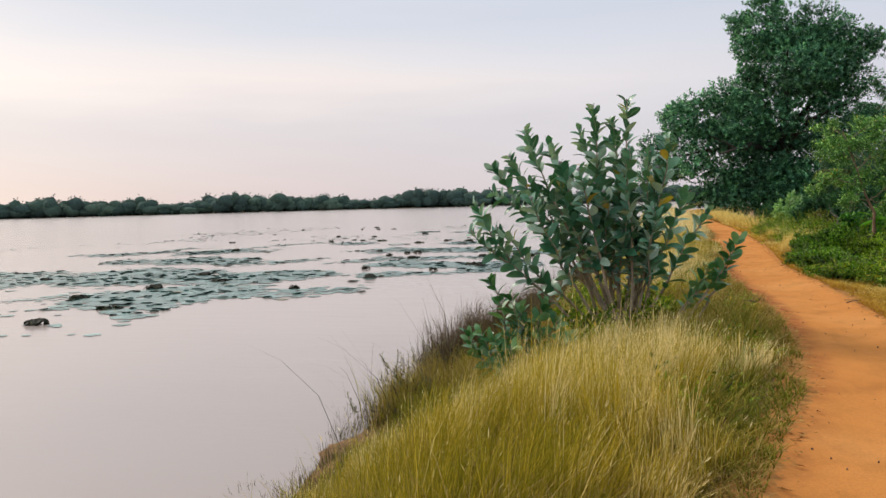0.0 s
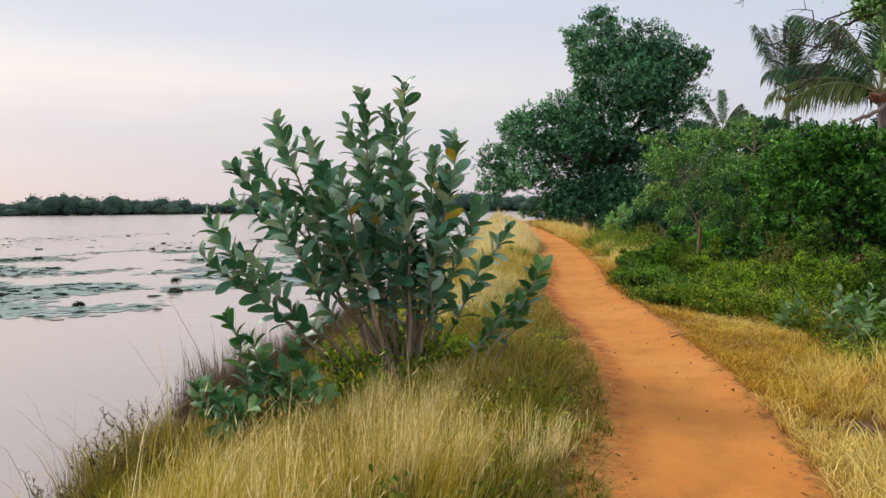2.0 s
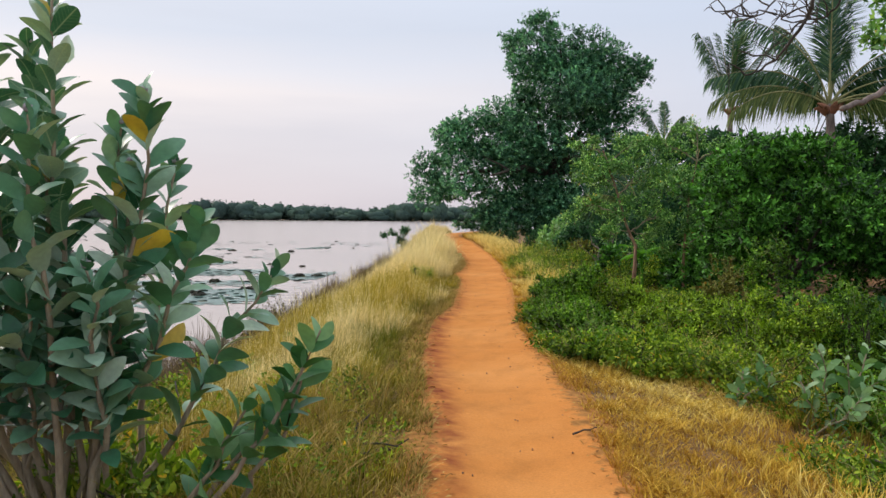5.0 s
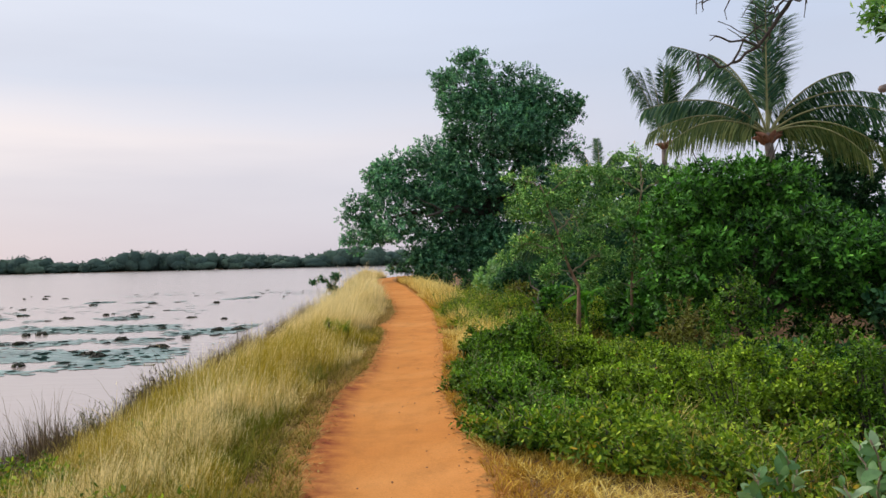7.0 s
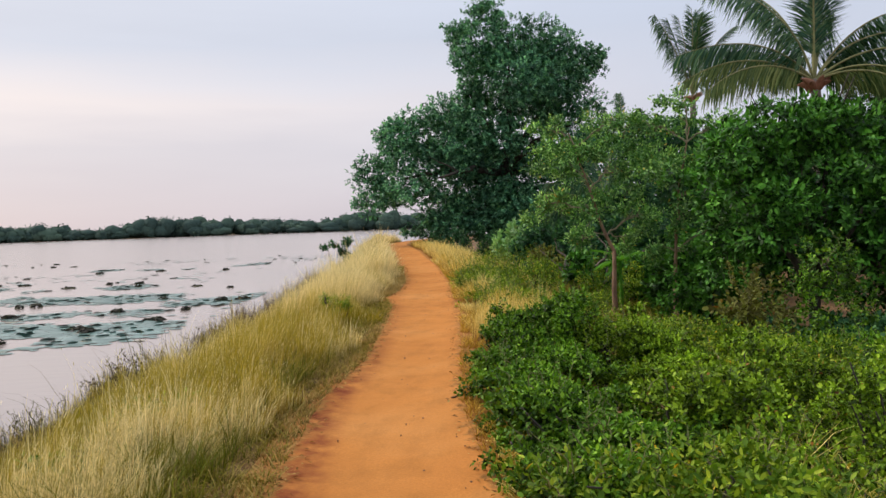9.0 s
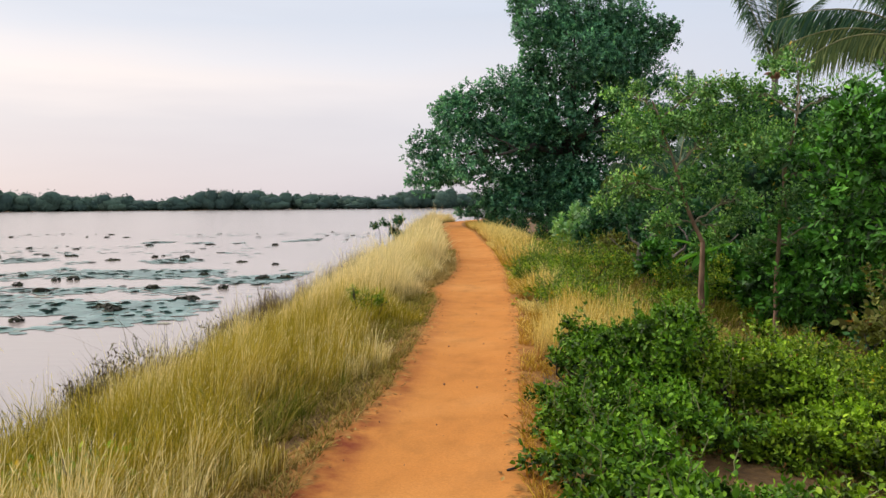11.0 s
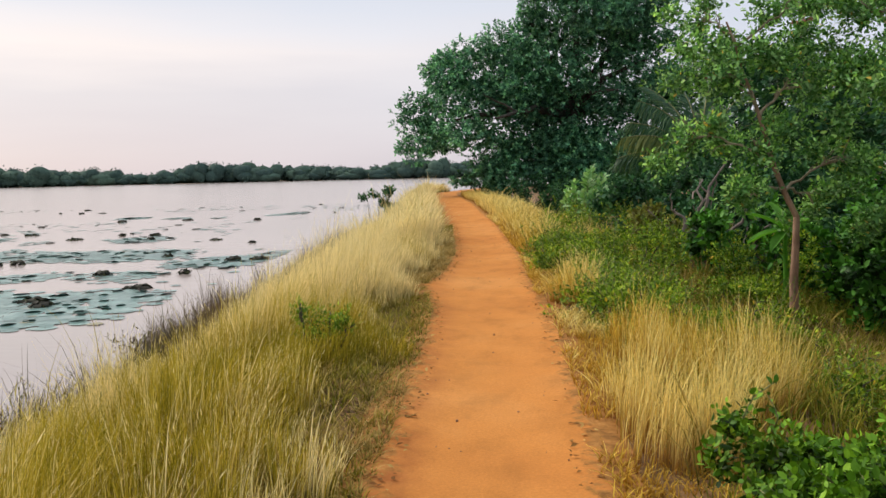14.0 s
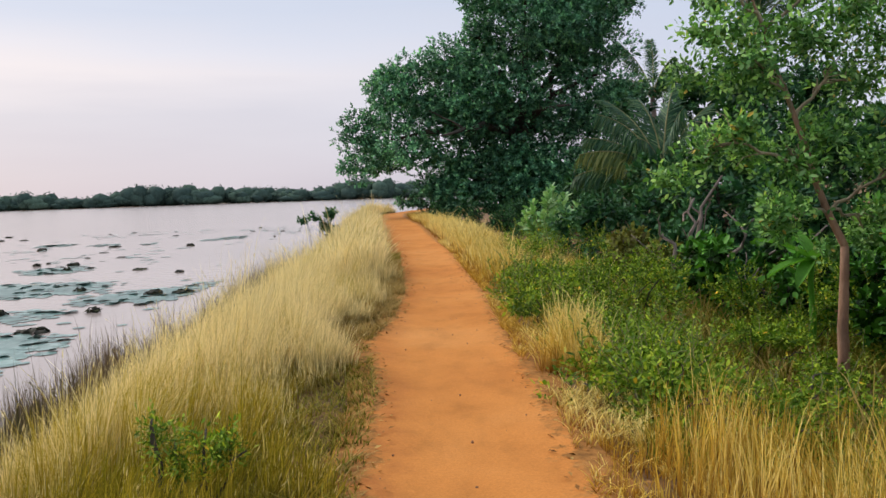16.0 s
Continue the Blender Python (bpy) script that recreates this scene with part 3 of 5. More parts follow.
V, F = sheet(wx, wy, lambda x, y: np.full_like(x, WATER_Z))
thing("water", V, F, MAT_WATER, kind="structure", label="calm murky lake reflecting a pale evening sky", category="water", smooth=True)


# ---------------------------------------------------------------- far shore
def far_woods():
    """Belts of crowns along the far shore: lumpy solid hearts clothed in leaf sprays."""
    rng = np.random.default_rng(21)
    bm = bmesh.new()
    bmesh.ops.create_icosphere(bm, subdivisions=2, radius=1)
    hv = np.array([q.co[:] for q in bm.verts])
    hf = np.array([[q.index for q in t.verts] for t in bm.faces])
    bm.free()
    geos = []
    n = 640
    for k in range(n):
        a = radians(-14 + 118 * (k + rng.uniform(-.5, .5)) / n)      # angle to the left of straight ahead
        d = 528 + rng.uniform(0, 40)
        x, y = -60 - d * math.sin(a), d * math.cos(a)
        h = 8.6 + 3.0 * math.sin(k * 0.13) * math.sin(k * 0.041 + 1) + rng.uniform(-2.0, 2.4) + (3.0 if rng.random() < .06 else 0)
        w = rng.uniform(4, 8)
        for cx, cz, rw, rh in ((0, .56, w, .44), (rng.uniform(-4, 4), .32, w * 1.15, .36)):
            v = hv * (1 + .09 * rng.normal(0, 1, (len(hv), 1)))
            v = v * [rw * .86, rw * .86, h * rh * .86] + [x + cx, y, WATER_Z + h * cz]
            geos.append((v, hf))
            geos.append(crown_geo([(x + cx, y, WATER_Z + h * cz, rw, rw, h * rh)], 170, .85, 0.75, per=6, spread=0.3, shell=0.84, rng=rng, floor_z=WATER_Z + 0.3))
    return joined(geos)


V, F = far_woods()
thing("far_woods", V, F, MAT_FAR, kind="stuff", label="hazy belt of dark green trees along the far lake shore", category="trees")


# ---------------------------------------------------------------- trees
def limbs(ob, bark, base, ends, r0, rng, sag=0.3, wob=0.06, r1=0.03, fork_twigs=0):
    """Limbs that leave a trunk top for the given ends, each with its side twigs as one part."""
    for e in ends:
        p = bend(base, e, sag, wob, 9, rng)
        geos = [tube(p, np.linspace(r0, r1, 9), 6)]
        for _ in range(fork_twigs):
            s = p[rng.integers(3, 8)]
            q = s + (p[-1] - p[0]) * rng.uniform(0.15, 0.35) + rng.normal(0, 0.25, 3) * np.linalg.norm(p[-1] - p[0]) * 0.4
            geos.append(tube(bend(s, q, 0.05, wob * 0.5, 6, rng), np.linspace(r1 * 1.3, r1 * 0.35, 6), 5))
        part("limb", joined(geos), bark, ob, smooth=True)


def big_tree():
    rng = np.random.default_rng(3)
    gz = float(ground_z(2.0, 70.0))
    tree = tagged(new("tree"), "huge dark green spreading tree overhanging the path", "tree")
    tree.location = (2.0, 70.0, gz)
    o = np.array([2.0, 70.0, gz])
    trunk = [tube(bend((2.0, 70, gz - 0.3), (2.6, 70, 6.5), 0, 0.12, 9, rng) - o, np.linspace(0.75, 0.45, 9), 12)]
    part("trunk", joined(trunk), MAT_BARK_DARK, tree, smooth=True)
    ends = [(-5, 68, 4.6), (-3, 71, 7), (0, 70, 11), (3, 69, 12.5), (6.4, 71, 11), (7, 69, 8), (5, 66, 6), (-2, 65, 4.5), (8, 72, 5)]
    limbs(tree, MAT_BARK_DARK, np.array((2.4, 70, 4.5)) - o, np.array(ends) - o, 0.32, rng, 0.5, 0.12, r1=0.06, fork_twigs=1)
    lobes = [(3.0, 70, 13.6, 3.9, 4.0, 2.9), (6.6, 70, 11.6, 3.5, 4.0, 2.9), (0.6, 70, 12.4, 2.2, 3.5, 2.9), (3.6, 69, 9.6, 5.2, 4.6, 3.0),
             (-3.0, 70, 7.4, 3.2, 4.0, 2.4), (-.8, 70, 9.2, 2.8, 3.6, 2.4), (-5.6, 70, 4.9, 2.8, 3.6, 2.3), (-2.0, 69, 4.4, 4.0, 4.5, 3.0), (2.5, 69, 4.6, 4.5, 4.6, 3.6),
             (6.4, 69, 6.0, 3.0, 4.0, 3.2), (0.5, 68, 2.2, 3.8, 3.4, 2.0), (5.4, 69, 2.4, 3.6, 3.6, 2.6), (-7.0, 71, 3.5, 1.7, 2.4, 1.5), (-5.0, 70, 7.4, 1.9, 2.6, 1.9), (-.6, 69.5, 15.0, 1.3, 1.8, 1.1), (1.6, 69.5, 16.0, 1.6, 2.0, 1.0), (8.6, 70, 12.4, 1.5, 2.0, 1.5), (-1.5, 67.5, 1.2, 2.2, 1.6, 1.3), (2.4, 66.5, 1.0, 2.6, 1.6, 1.5), (6.0, 66.5, 1.2, 2.4, 1.6, 1.6), (0.4, 67.2, 6.0, 3.2, 1.6, 2.0), (-3.2, 68, 6.0, 2.0, 1.6, 1.6), (1.6, 67.6, 2.6, 3.0, 1.6, 1.9), (4.4, 67.2, 2.8, 2.8, 1.6, 2.2), (-.6, 67.8, 2.0, 2.2, 1.5, 1.4), (2.6, 66.0, .9, 4.6, 1.2, 1.2), (3.6, 70.5, 8.4, 4.2, 3.0, 3.4), (4.6, 70.5, 12.2, 3.4, 3.0, 2.4), (0.5, 70.5, 6.4, 3.6, 3.0, 2.6), (-3.2, 69, 1.0, 1.8, 1.6, 1.1), (.2, 68.5, .8, 2.6, 1.6, 1.0)]
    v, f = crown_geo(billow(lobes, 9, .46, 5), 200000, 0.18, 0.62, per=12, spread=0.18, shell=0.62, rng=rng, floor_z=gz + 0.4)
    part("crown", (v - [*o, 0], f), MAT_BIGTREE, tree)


big_tree()


def tree_of(name, at, lobes, count, leaf, mat, bark, label, trunk_r=0.07, fork=1.2, seed=1, spread=0.16, category="tree", ends=(), shell=0.35, per=14, lean=(0, 0), group="", twigs=3, ratio=0.5, trunk_label="", low=0.05, outline=True, lumpy_by=None, limb_r=0.62, leader=None):
    """A tree or large shrub: trunk up to its fork, limbs into each lobe of the crown, sprays of leaves. Lobes are relative to its foot."""
    rng = np.random.default_rng(seed)
    gz = float(ground_z(*at))
    ob = tagged(new(name), label, category, group)
    ob.location = (*at, gz)
    top = np.array([lean[0], lean[1], fork])
    part("trunk", tube(bend((0, 0, -0.15), top, 0, trunk_r * 0.12, 7, rng), np.linspace(trunk_r * (1.25 if leader is None else 1.05), trunk_r * (0.8 if leader is None else .64), 7), 9), bark, ob, trunk_label, smooth=True)
    if leader is not None:
        stem = bend(top, leader, .05, .03, 9, rng)
        part("leader", tube(stem, np.linspace(trunk_r * .62, trunk_r * .2, 9), 7), bark, ob, smooth=True)
        for l in lobes:
            e = np.array(l[:3])
            k = int(np.clip(np.searchsorted(stem[:, 2], e[2] - .55), 1, 7))
            limbs(ob, MAT_BARK_PALE, stem[k], [e], trunk_r * .34, rng, .08, .03, r1=trunk_r * .12, fork_twigs=twigs)
    goals = [] if leader is not None else [np.array(l[:3]) + np.array([0, 0, l[5] * 0.3]) for l in lobes] + [np.array(e) for e in ends]
    limbs(ob, bark, top, goals, trunk_r * limb_r, rng, 0.1, 0.03 * max(1, fork), r1=trunk_r * 0.16, fork_twigs=twigs)
    part("crown", crown_geo(billow(lobes, *lumpy_by, seed) if lumpy_by else lobes, count, leaf, ratio, per=per, spread=spread, shell=shell, rng=rng, floor_z=low, shape=outline), mat, ob)
    return ob


# two slender trees by the path
tree_of("tree", (3.6, 28.3), [(-0.9, 0, 3.3, .9, .8, .7), (-1.4, -.2, 2.5, .55, .6, .5), (-1.2, .1, 4.0, .6, .6, .45), (.2, .2, 3.2, .8, .8, .7), (.1, 0, 4.2, .8, .7, .5), (-.5, 0, 2.4, .7, .7, .55), (.55, -.2, 2.2, .6, .6, .6), (-.75, -.3, 1.75, .5, .5, .35), (.3, .2, 1.6, .5, .5, .4)],
        15500, 0.066, MAT_THIN, MAT_BARK_RED, "slender young tree with reddish trunk and airy crown", 0.064, 1.5, 11, 0.13, lean=(0.02, 0), leader=(-.85, .1, 4.0), per=9, shell=0.25, twigs=9, outline="round", low=1.25, limb_r=.42, lumpy_by=(5, .46))
tree_of("tree", (4.8, 28.0), [(-.1, 0, 3.3, .9, .9, .75), (.9, 0, 3.2, .8, .8, .8), (-.5, .2, 4.2, .7, .7, .5), (.9, .1, 4.2, .8, .7, .6), (.2, 0, 4.7, .6, .6, .35), (1.0, -.3, 2.2, .7, .6, .6), (0, -.3, 2.3, .6, .6, .5), (.5, -.2, 1.6, .5, .5, .35), (1.7, 0, 3.0, .7, .7, .8), (1.5, 0, 1.7, .6, .6, .6), (-.5, -.1, 1.6, .4, .4, .35)],
        18500, 0.066, MAT_THIN, MAT_BARK_RED, "slender young tree with reddish forked trunk beside its twin", 0.062, 1.3, 12, 0.13, leader=(.35, 0, 4.2), ends=((-.5, .1, 2.9),), per=9, shell=0.25, twigs=9, outline="round", low=1.15, limb_r=.42, lumpy_by=(5, .46))

# the dense rounded shrub before them
tree_of("shrub", (6.9, 26.2), [(-.2, 0, 2.75, 2.1, 2.2, 1.6), (-1.6, -.6, 2.4, 1.3, 1.4, 1.4), (1.9, -.2, 2.1, 1.4, 1.6, 1.2), (0.2, -1.5, 2.1, 1.9, 1.2, 1.1), (-1.3, .7, 1.0, 1.2, .9, 1.0), (1.6, .7, 1.0, 1.6, .9, 1.0), (-.6, .2, 3.8, 1.1, 1.1, .7), (3.2, 0, 2.0, 1.2, 1.4, 1.3), (.4, .1, 3.8, 1.0, 1.0, .7)],
        46000, 0.11, MAT_SHRUB, MAT_BARK_DARK, "dense rounded evergreen shrub with glossy leaves", 0.12, 0.8, 13, 0.11, "shrub", shell=0.80, per=10, outline="round", lumpy_by=(20, .29), ratio=.45)

# thicket behind and beside
for at, lobes, n, leaf, sd, mat in [
    ((10.8, 24.5), [(0, 0, 1.8, 1.6, 1.6, 1.5), (1.4, 1, 1.5, 1.4, 1.5, 1.3), (-1.0, -.8, 1.0, 1.2, 1.0, .9)], 11000, 0.17, 31, MAT_SHRUB),
    ((13.6, 30.0), [(0, 0, 2.2, 2.2, 2.2, 2.0), (2.4, 0, 2.4, 2.0, 2.2, 2.2)], 10000, 0.2, 32, MAT_DARK),
    ((8.6, 36.0), [(0, 0, 1.9, 2.2, 2.0, 1.8), (-2.2, .4, 1.4, 1.6, 1.6, 1.3), (2.4, .5, 1.8, 2.0, 2.0, 1.8)], 13000, 0.2, 33, MAT_DARK),
    ((7.0, 45.0), [(0, 0, 1.9, 2.3, 2.3, 1.9), (-2.0, .6, 1.5, 1.7, 1.8, 1.4), (2.6, 0, 2.3, 2.4, 2.2, 2.2)], 12000, 0.22, 34, MAT_DARK),
    ((13.5, 46.0), [(0, 0, 2.6, 3.0, 2.6, 2.5), (4, 0, 3.2, 3.0, 3.0, 3.0)], 12000, 0.26, 35, MAT_DARK),
    ((8.5, 56.0), [(0, 0, 2.6, 2.8, 2.6, 2.4), (-2.6, 0, 1.8, 2.2, 2.0, 1.8), (3.6, 0, 3.0, 2.8, 2.6, 2.8), (-.6, 0, 5.2, 2.0, 1.8, 1.8), (2.0, 0, 5.8, 2.0, 1.8, 1.7)], 16000, 0.26, 36, MAT_DARK),
    ((10.6, 52.0), [(0, 0, 4.6, 2.2, 2.0, 2.6), (2.6, .5, 5.0, 2.0, 2.0, 2.4), (1.2, 0, 2.4, 3.0, 2.2, 2.4)], 13000, 0.24, 39, MAT_DARK),
    ((15.2, 43.5), [(0.4, 0, 4.9, 2.2, 2.0, 2.6), (2.9, 0, 5.4, 2.4, 2.0, 2.8), (-1.0, .6, 3.6, 1.6, 1.6, 2.4), (1.6, 0, 2.4, 2.6, 2.0, 2.2)], 22000, 0.22, 40, MAT_DARK),
    ((20.0, 40.0), [(0, 0, 3.0, 3.4, 3.0, 2.8), (4.5, 0, 3.0, 3.4, 3.0, 2.8)], 11000, 0.26, 37, MAT_DARK),
    ((15.5, 62.0), [(0, 0, 3.2, 3.8, 3.0, 3.0), (5.5, 0, 3.6, 4.0, 3.0, 3.4)], 10000, 0.32, 38, MAT_DARK)]:
    tree_of("thicket_tree", at, lobes, n, leaf, mat, MAT_BARK_DARK, "dark bushy tree in the thicket beside the path", 0.13, 0.7, sd, 0.18, "tree", shell=0.7, per=18, group="thicket trees", twigs=1, lumpy_by=(9, .42))


def bare_tree():
    """A half-dead tree beside the path whose dark limbs reach out over it, leafy towards the trunk."""
    rng = np.random.default_rng(17)
    at = (6.7, 15.9)
    gz = float(ground_z(*at))
    ob = tagged(new("tree"), "half-dead tree with bare dark limbs and few leaves", "tree")
    ob.location = (*at, gz)
    o = np.array([*at, gz])
    part("trunk", tube(bend((0, 0, -.2), (-.5, -.1, 4.6), 0, 0.08, 9, rng), np.linspace(.19, .12, 9), 9), MAT_BARK_GREY, ob, smooth=True)
    limb_lines = [  # (x, z) along each limb in the plane over the verge, and its girth
        ([(5.4, 4.3), (4.5, 4.35), (3.89, 4.52), (3.32, 4.61), (3.03, 4.59), (2.65, 4.55)], .036),
        ([(3.9, 4.5), (3.73, 4.63), (3.35, 4.78), (2.95, 4.85), (2.6, 4.88)], .022),
        ([(4.8, 4.9), (3.9, 5.25), (3.32, 5.15), (2.9, 5.0), (2.32, 4.77), (1.79, 4.7), (1.55, 5.0)], .034),
        ([(4.6, 4.3), (4.18, 4.12), (3.92, 4.05), (3.83, 3.71), (3.57, 3.33), (3.39, 3.17), (3.22, 3.14)], .030),
        ([(4.3, 4.3), (3.7, 4.12), (3.42, 3.8), (3.06, 3.76)], .016),
        ([(4.2, 3.95), (4.07, 3.74), (3.64, 3.72), (3.5, 3.79)], .014),
        ([(6.1, 3.5), (5.0, 3.1), (4.3, 2.84), (3.8, 2.6), (3.44, 2.45)], .034)]
    sprays = []
    for k, (line_, r) in enumerate(limb_lines):
        q = np.array(line_)
        u = np.linspace(0, 1, len(q))
        w = np.linspace(0, 1, 4 * len(q))
        p = np.stack([np.interp(w, u, q[:, 0]), np.interp(w, [0, .5, 1], (15.5, 13.9, 13.25)) if k == 6 else 15.5 + .12 * np.sin(w * 5 + k), np.interp(w, u, q[:, 1])], 1) - o
        p += rng.normal(0, .012, p.shape)
        if k in (0, 2, 6):
            p = np.concatenate([[(-.4, -.1, p[0, 2] - .35)], p])
        geos = [tube(p, np.linspace(r, r * (.7 if k == 6 else .3), len(p)), 6)]
        for _ in range(0 if k == 6 else 9):
            c = p[rng.integers(len(p) // 3, len(p))]
            d = unit(rng.normal(0, 1, 3) * (.8, .6, .8) + (-.5, 0, .25))
            twig = bend(c, c + d * rng.uniform(.2, .55), .03, .03, 6, rng)
            geos.append(tube(twig, np.linspace(.011, .004, 6), 4))
            for _ in range(2):
                geos.append(tube(bend(twig[3], twig[3] + rng.normal(0, .14, 3), 0, .015, 4, rng), np.linspace(.006, .003, 4), 4))
            if k == 2 and rng.random() < .7:
                sprays.append((*twig[-1], .12, .12, .08))
        part("limb", joined(geos), MAT_BARK_GREY if k == 6 else MAT_BARK_DARK, ob, smooth=True)
    leafy = [(4.45, 4.55, .45, .3), (4.75, 4.0, .4, .4), (4.3, 4.95, .4, .25), (4.9, 4.9, .5, .4), (5.4, 4.4, .5, .5), (4.2, 4.25, .25, .2), (5.0, 3.5, .35, .35), (4.55, 3.55, .2, .25)]
    sprays += [(x - o[0], 15.5 - o[1], z - o[2], a, .4, b) for x, z, a, b in leafy]
    part("foliage", crown_geo(sprays, 4200, .085, .45, per=7, spread=.12, shell=.1, rng=rng), MAT_THIN, ob)


bare_tree()


# ---------------------------------------------------------------- palms
def frond_geo(length, arch, droop, rng, leaflet=0.75, n=120, torn=0.0, hang=0.55, lift=0.0):
    """A coconut frond along +x: (rachis, leaflets)."""
    u = np.linspace(0, 1, 16)
    x = length * (u - 0.18 * u ** 3 * arch)
    z = length * (0.35 * arch * u - 0.75 * droop * u ** 2.2)
    rach = np.stack([x, 0.04 * length * np.sin(u * 2) * rng.uniform(-1, 1), z], 1)
    r = tube(rach, np.linspace(.05, .008, 16), 5)
    s = np.repeat(np.linspace(0.16, 0.99, n), 2)
    side = np.tile([1.0, -1.0], n)
    P = np.stack([np.interp(s, u, rach[:, k]) for k in range(3)], 1)
    tang = unit(np.stack([np.interp(s, u, np.gradient(rach[:, k])) for k in range(3)], 1))
    lat = np.stack([np.zeros(2 * n), side, np.zeros(2 * n)], 1)
    fall = np.array([-math.sin(radians(lift)), 0, -math.cos(radians(lift))]) if hang > .5 else np.array([0, 0, -1.0])
    down = rng.uniform(.4, 1.1, 2 * n)[:, None] * fall
    D = unit(tang * 0.75 + lat * (rng.uniform(.45, .9, 2 * n) * (1.15 - .55 * hang))[:, None] + down * hang)
    L = leaflet * (0.55 + 0.75 * np.sin(np.pi * (0.1 + 0.85 * s))) * rng.uniform(.6, 1.2, 2 * n)
    keep = rng.random(2 * n) > torn
    P, D, L = P[keep], D[keep], L[keep]
    # leaflet: two joints, hanging at the tip
    S = unit(np.cross(D, np.array([0.2, 0.1, 1.0])))
    W = 0.018 + 0.014 * rng.random(len(L))
    m = P + D * (L * .55)[:, None] + fall * (.10 * L)[:, None]
    t = P + D * (L * .88)[:, None] + fall * (.42 * L)[:, None]
    V = np.stack([P - S * W[:, None] * .5, P + S * W[:, None] * .5, m - S * W[:, None], m + S * W[:, None], t], 1)
    F = (np.arange(len(L))[:, None, None] * 5 + np.array([(0, 1, 3), (0, 3, 2), (2, 3, 4)])[None]).reshape(-1, 3)
    return r, (V.reshape(-1, 3), F)


def palm(at, heart_z, length, fronds, seed, label, trunk_r=0.16, torn=0.05):
    """fronds: (turn, lift, droop, old) rows in degrees."""
    rng = np.random.default_rng(seed)
    gz = float(ground_z(*at))
    ob = tagged(new("coconut_palm"), label, "palm tree")
    ob.location = (*at, gz)
    h = heart_z - gz
    part("trunk", tube(bend((0, 0, -.2), (0, 0, h), 0, .06, 10, rng), np.linspace(trunk_r * 1.4, trunk_r, 10), 10), MAT_BARK_GREY, ob, smooth=True)
    husk = [tube(bend(np.array([0, 0, h - .35]), np.array([math.cos(a) * .55, math.sin(a) * .55, h - .15 + .3 * rng.random()]), .1, .03, 5, rng), [.12, .15, .13, .09, .03], 6) for a in np.arange(0, 6.28, .7)]
    part("husk", joined(husk), MAT_HUSK, ob, "reddish brown fibrous husk", smooth=True)
    for turn, lift, droop, old in fronds:
        rach, lv = frond_geo(length * rng.uniform(.9, 1.1) * (1.25 if lift > 58 else 1.0), 0.5, droop, rng, 0.8 * length / 4, torn=torn, hang=0.25 if lift > 65 else 1.3, lift=lift)
        fr = part("frond", rach, MAT_RACHIS, ob, smooth=True)
        part("leaf_blade", lv, MAT_PALM_OLD if old else MAT_PALM, fr)
        fr.matrix_basis = pose(0, 0, h, 0, -lift, turn)


palm((12.6, 40.7), 6.05, 4.4, [(90, 85, .04, 0), (100, 80, .08, 0), (15, 74, .12, 0), (40, 78, .1, 0), (180, 64, .68, 0), (178, 44, .95, 0), (186, 24, .75, 1), (-35, 16, 1.0, 1), (-55, 5, .8, 1), (0, 46, .9, 0), (8, 48, .5, 0), (-12, 30, .85, 0),
                          (120, 60, .4, 0), (60, 55, .4, 0), (140, 35, .6, 0), (40, 25, .6, 0), (95, 30, .6, 0), (200, 15, .7, 1)],
     41, "coconut palm with arching fronds and reddish husk rising behind the shrub")
palm((13.2, 60.0), 8.4, 4.2, [(180, 62, .15, 0), (160, 75, .1, 0), (90, 84, .05, 0), (0, 66, .4, 0), (-10, 56, .6, 0), (190, 66, .1, 0), (30, 80, .1, 0), (-60, 76, .2, 0), (170, 82, .05, 0), (60, 70, .1, 0), (10, 72, .1, 0)],
     42, "windblown coconut palm with upright tattered fronds", torn=0.25)
palm((11.6, 76.0), 7.6, 3.7, [(180, 60, .3, 0), (150, 30, .5, 0), (0, 35, .55, 0), (10, 20, .6, 0), (90, 70, .2, 0), (-60, 40, .5, 0), (200, 15, .5, 0), (40, 55, .4, 0)],
     43, "distant coconut palm with drooping fronds")
palm((6.6, 50.3), 1.4, 3.4, [(180, 55, .7, 0), (170, 30, .7, 0), (200, 45, .8, 1), (215, 60, .7, 0), (160, 70, .5, 0), (0, 50, .6, 0), (20, 68, .5, 0), (240, 50, .7, 0), (-90, 60, .7, 0), (120, 75, .4, 0), (60, 75, .4, 0)],
     44, "young stemless coconut palm with drooping fronds in the thicket", torn=0.1)


# ---------------------------------------------------------------- milkweed shrubs
LEAF_MESHES = []
for k in range(6):
    r = np.random.default_rng(50 + k)
    v, f = leaf_geo(np.zeros((1, 3)), np.array([[1.0, 0, 0]]), np.array([[0, 0, 1.0]]), [1.0], [0.44 + 0.08 * r.random()], 0.05 + 0.07 * r.random(), fine=True)
    v[:, 2] += (-0.10 + 0.2 * r.random()) * v[:, 0] ** 2
    LEAF_MESHES.append(mesh_of("leaf", v, f, MAT_CALO, smooth=True))


def bud_cluster():
    """A knobbly cluster of buds as one mesh."""
    bm = bmesh.new()
    bmesh.ops.create_icosphere(bm, subdivisions=2, radius=.014)
    v = np.array([q.co[:] for q in bm.verts])
    f = np.array([[q.index for q in t.verts] for t in bm.faces])
    bm.free()
    return v * (1 + .45 * np.random.default_rng(9).choice([-1, 0, 1], (len(v), 1))), f


FLOWER = bud_cluster()


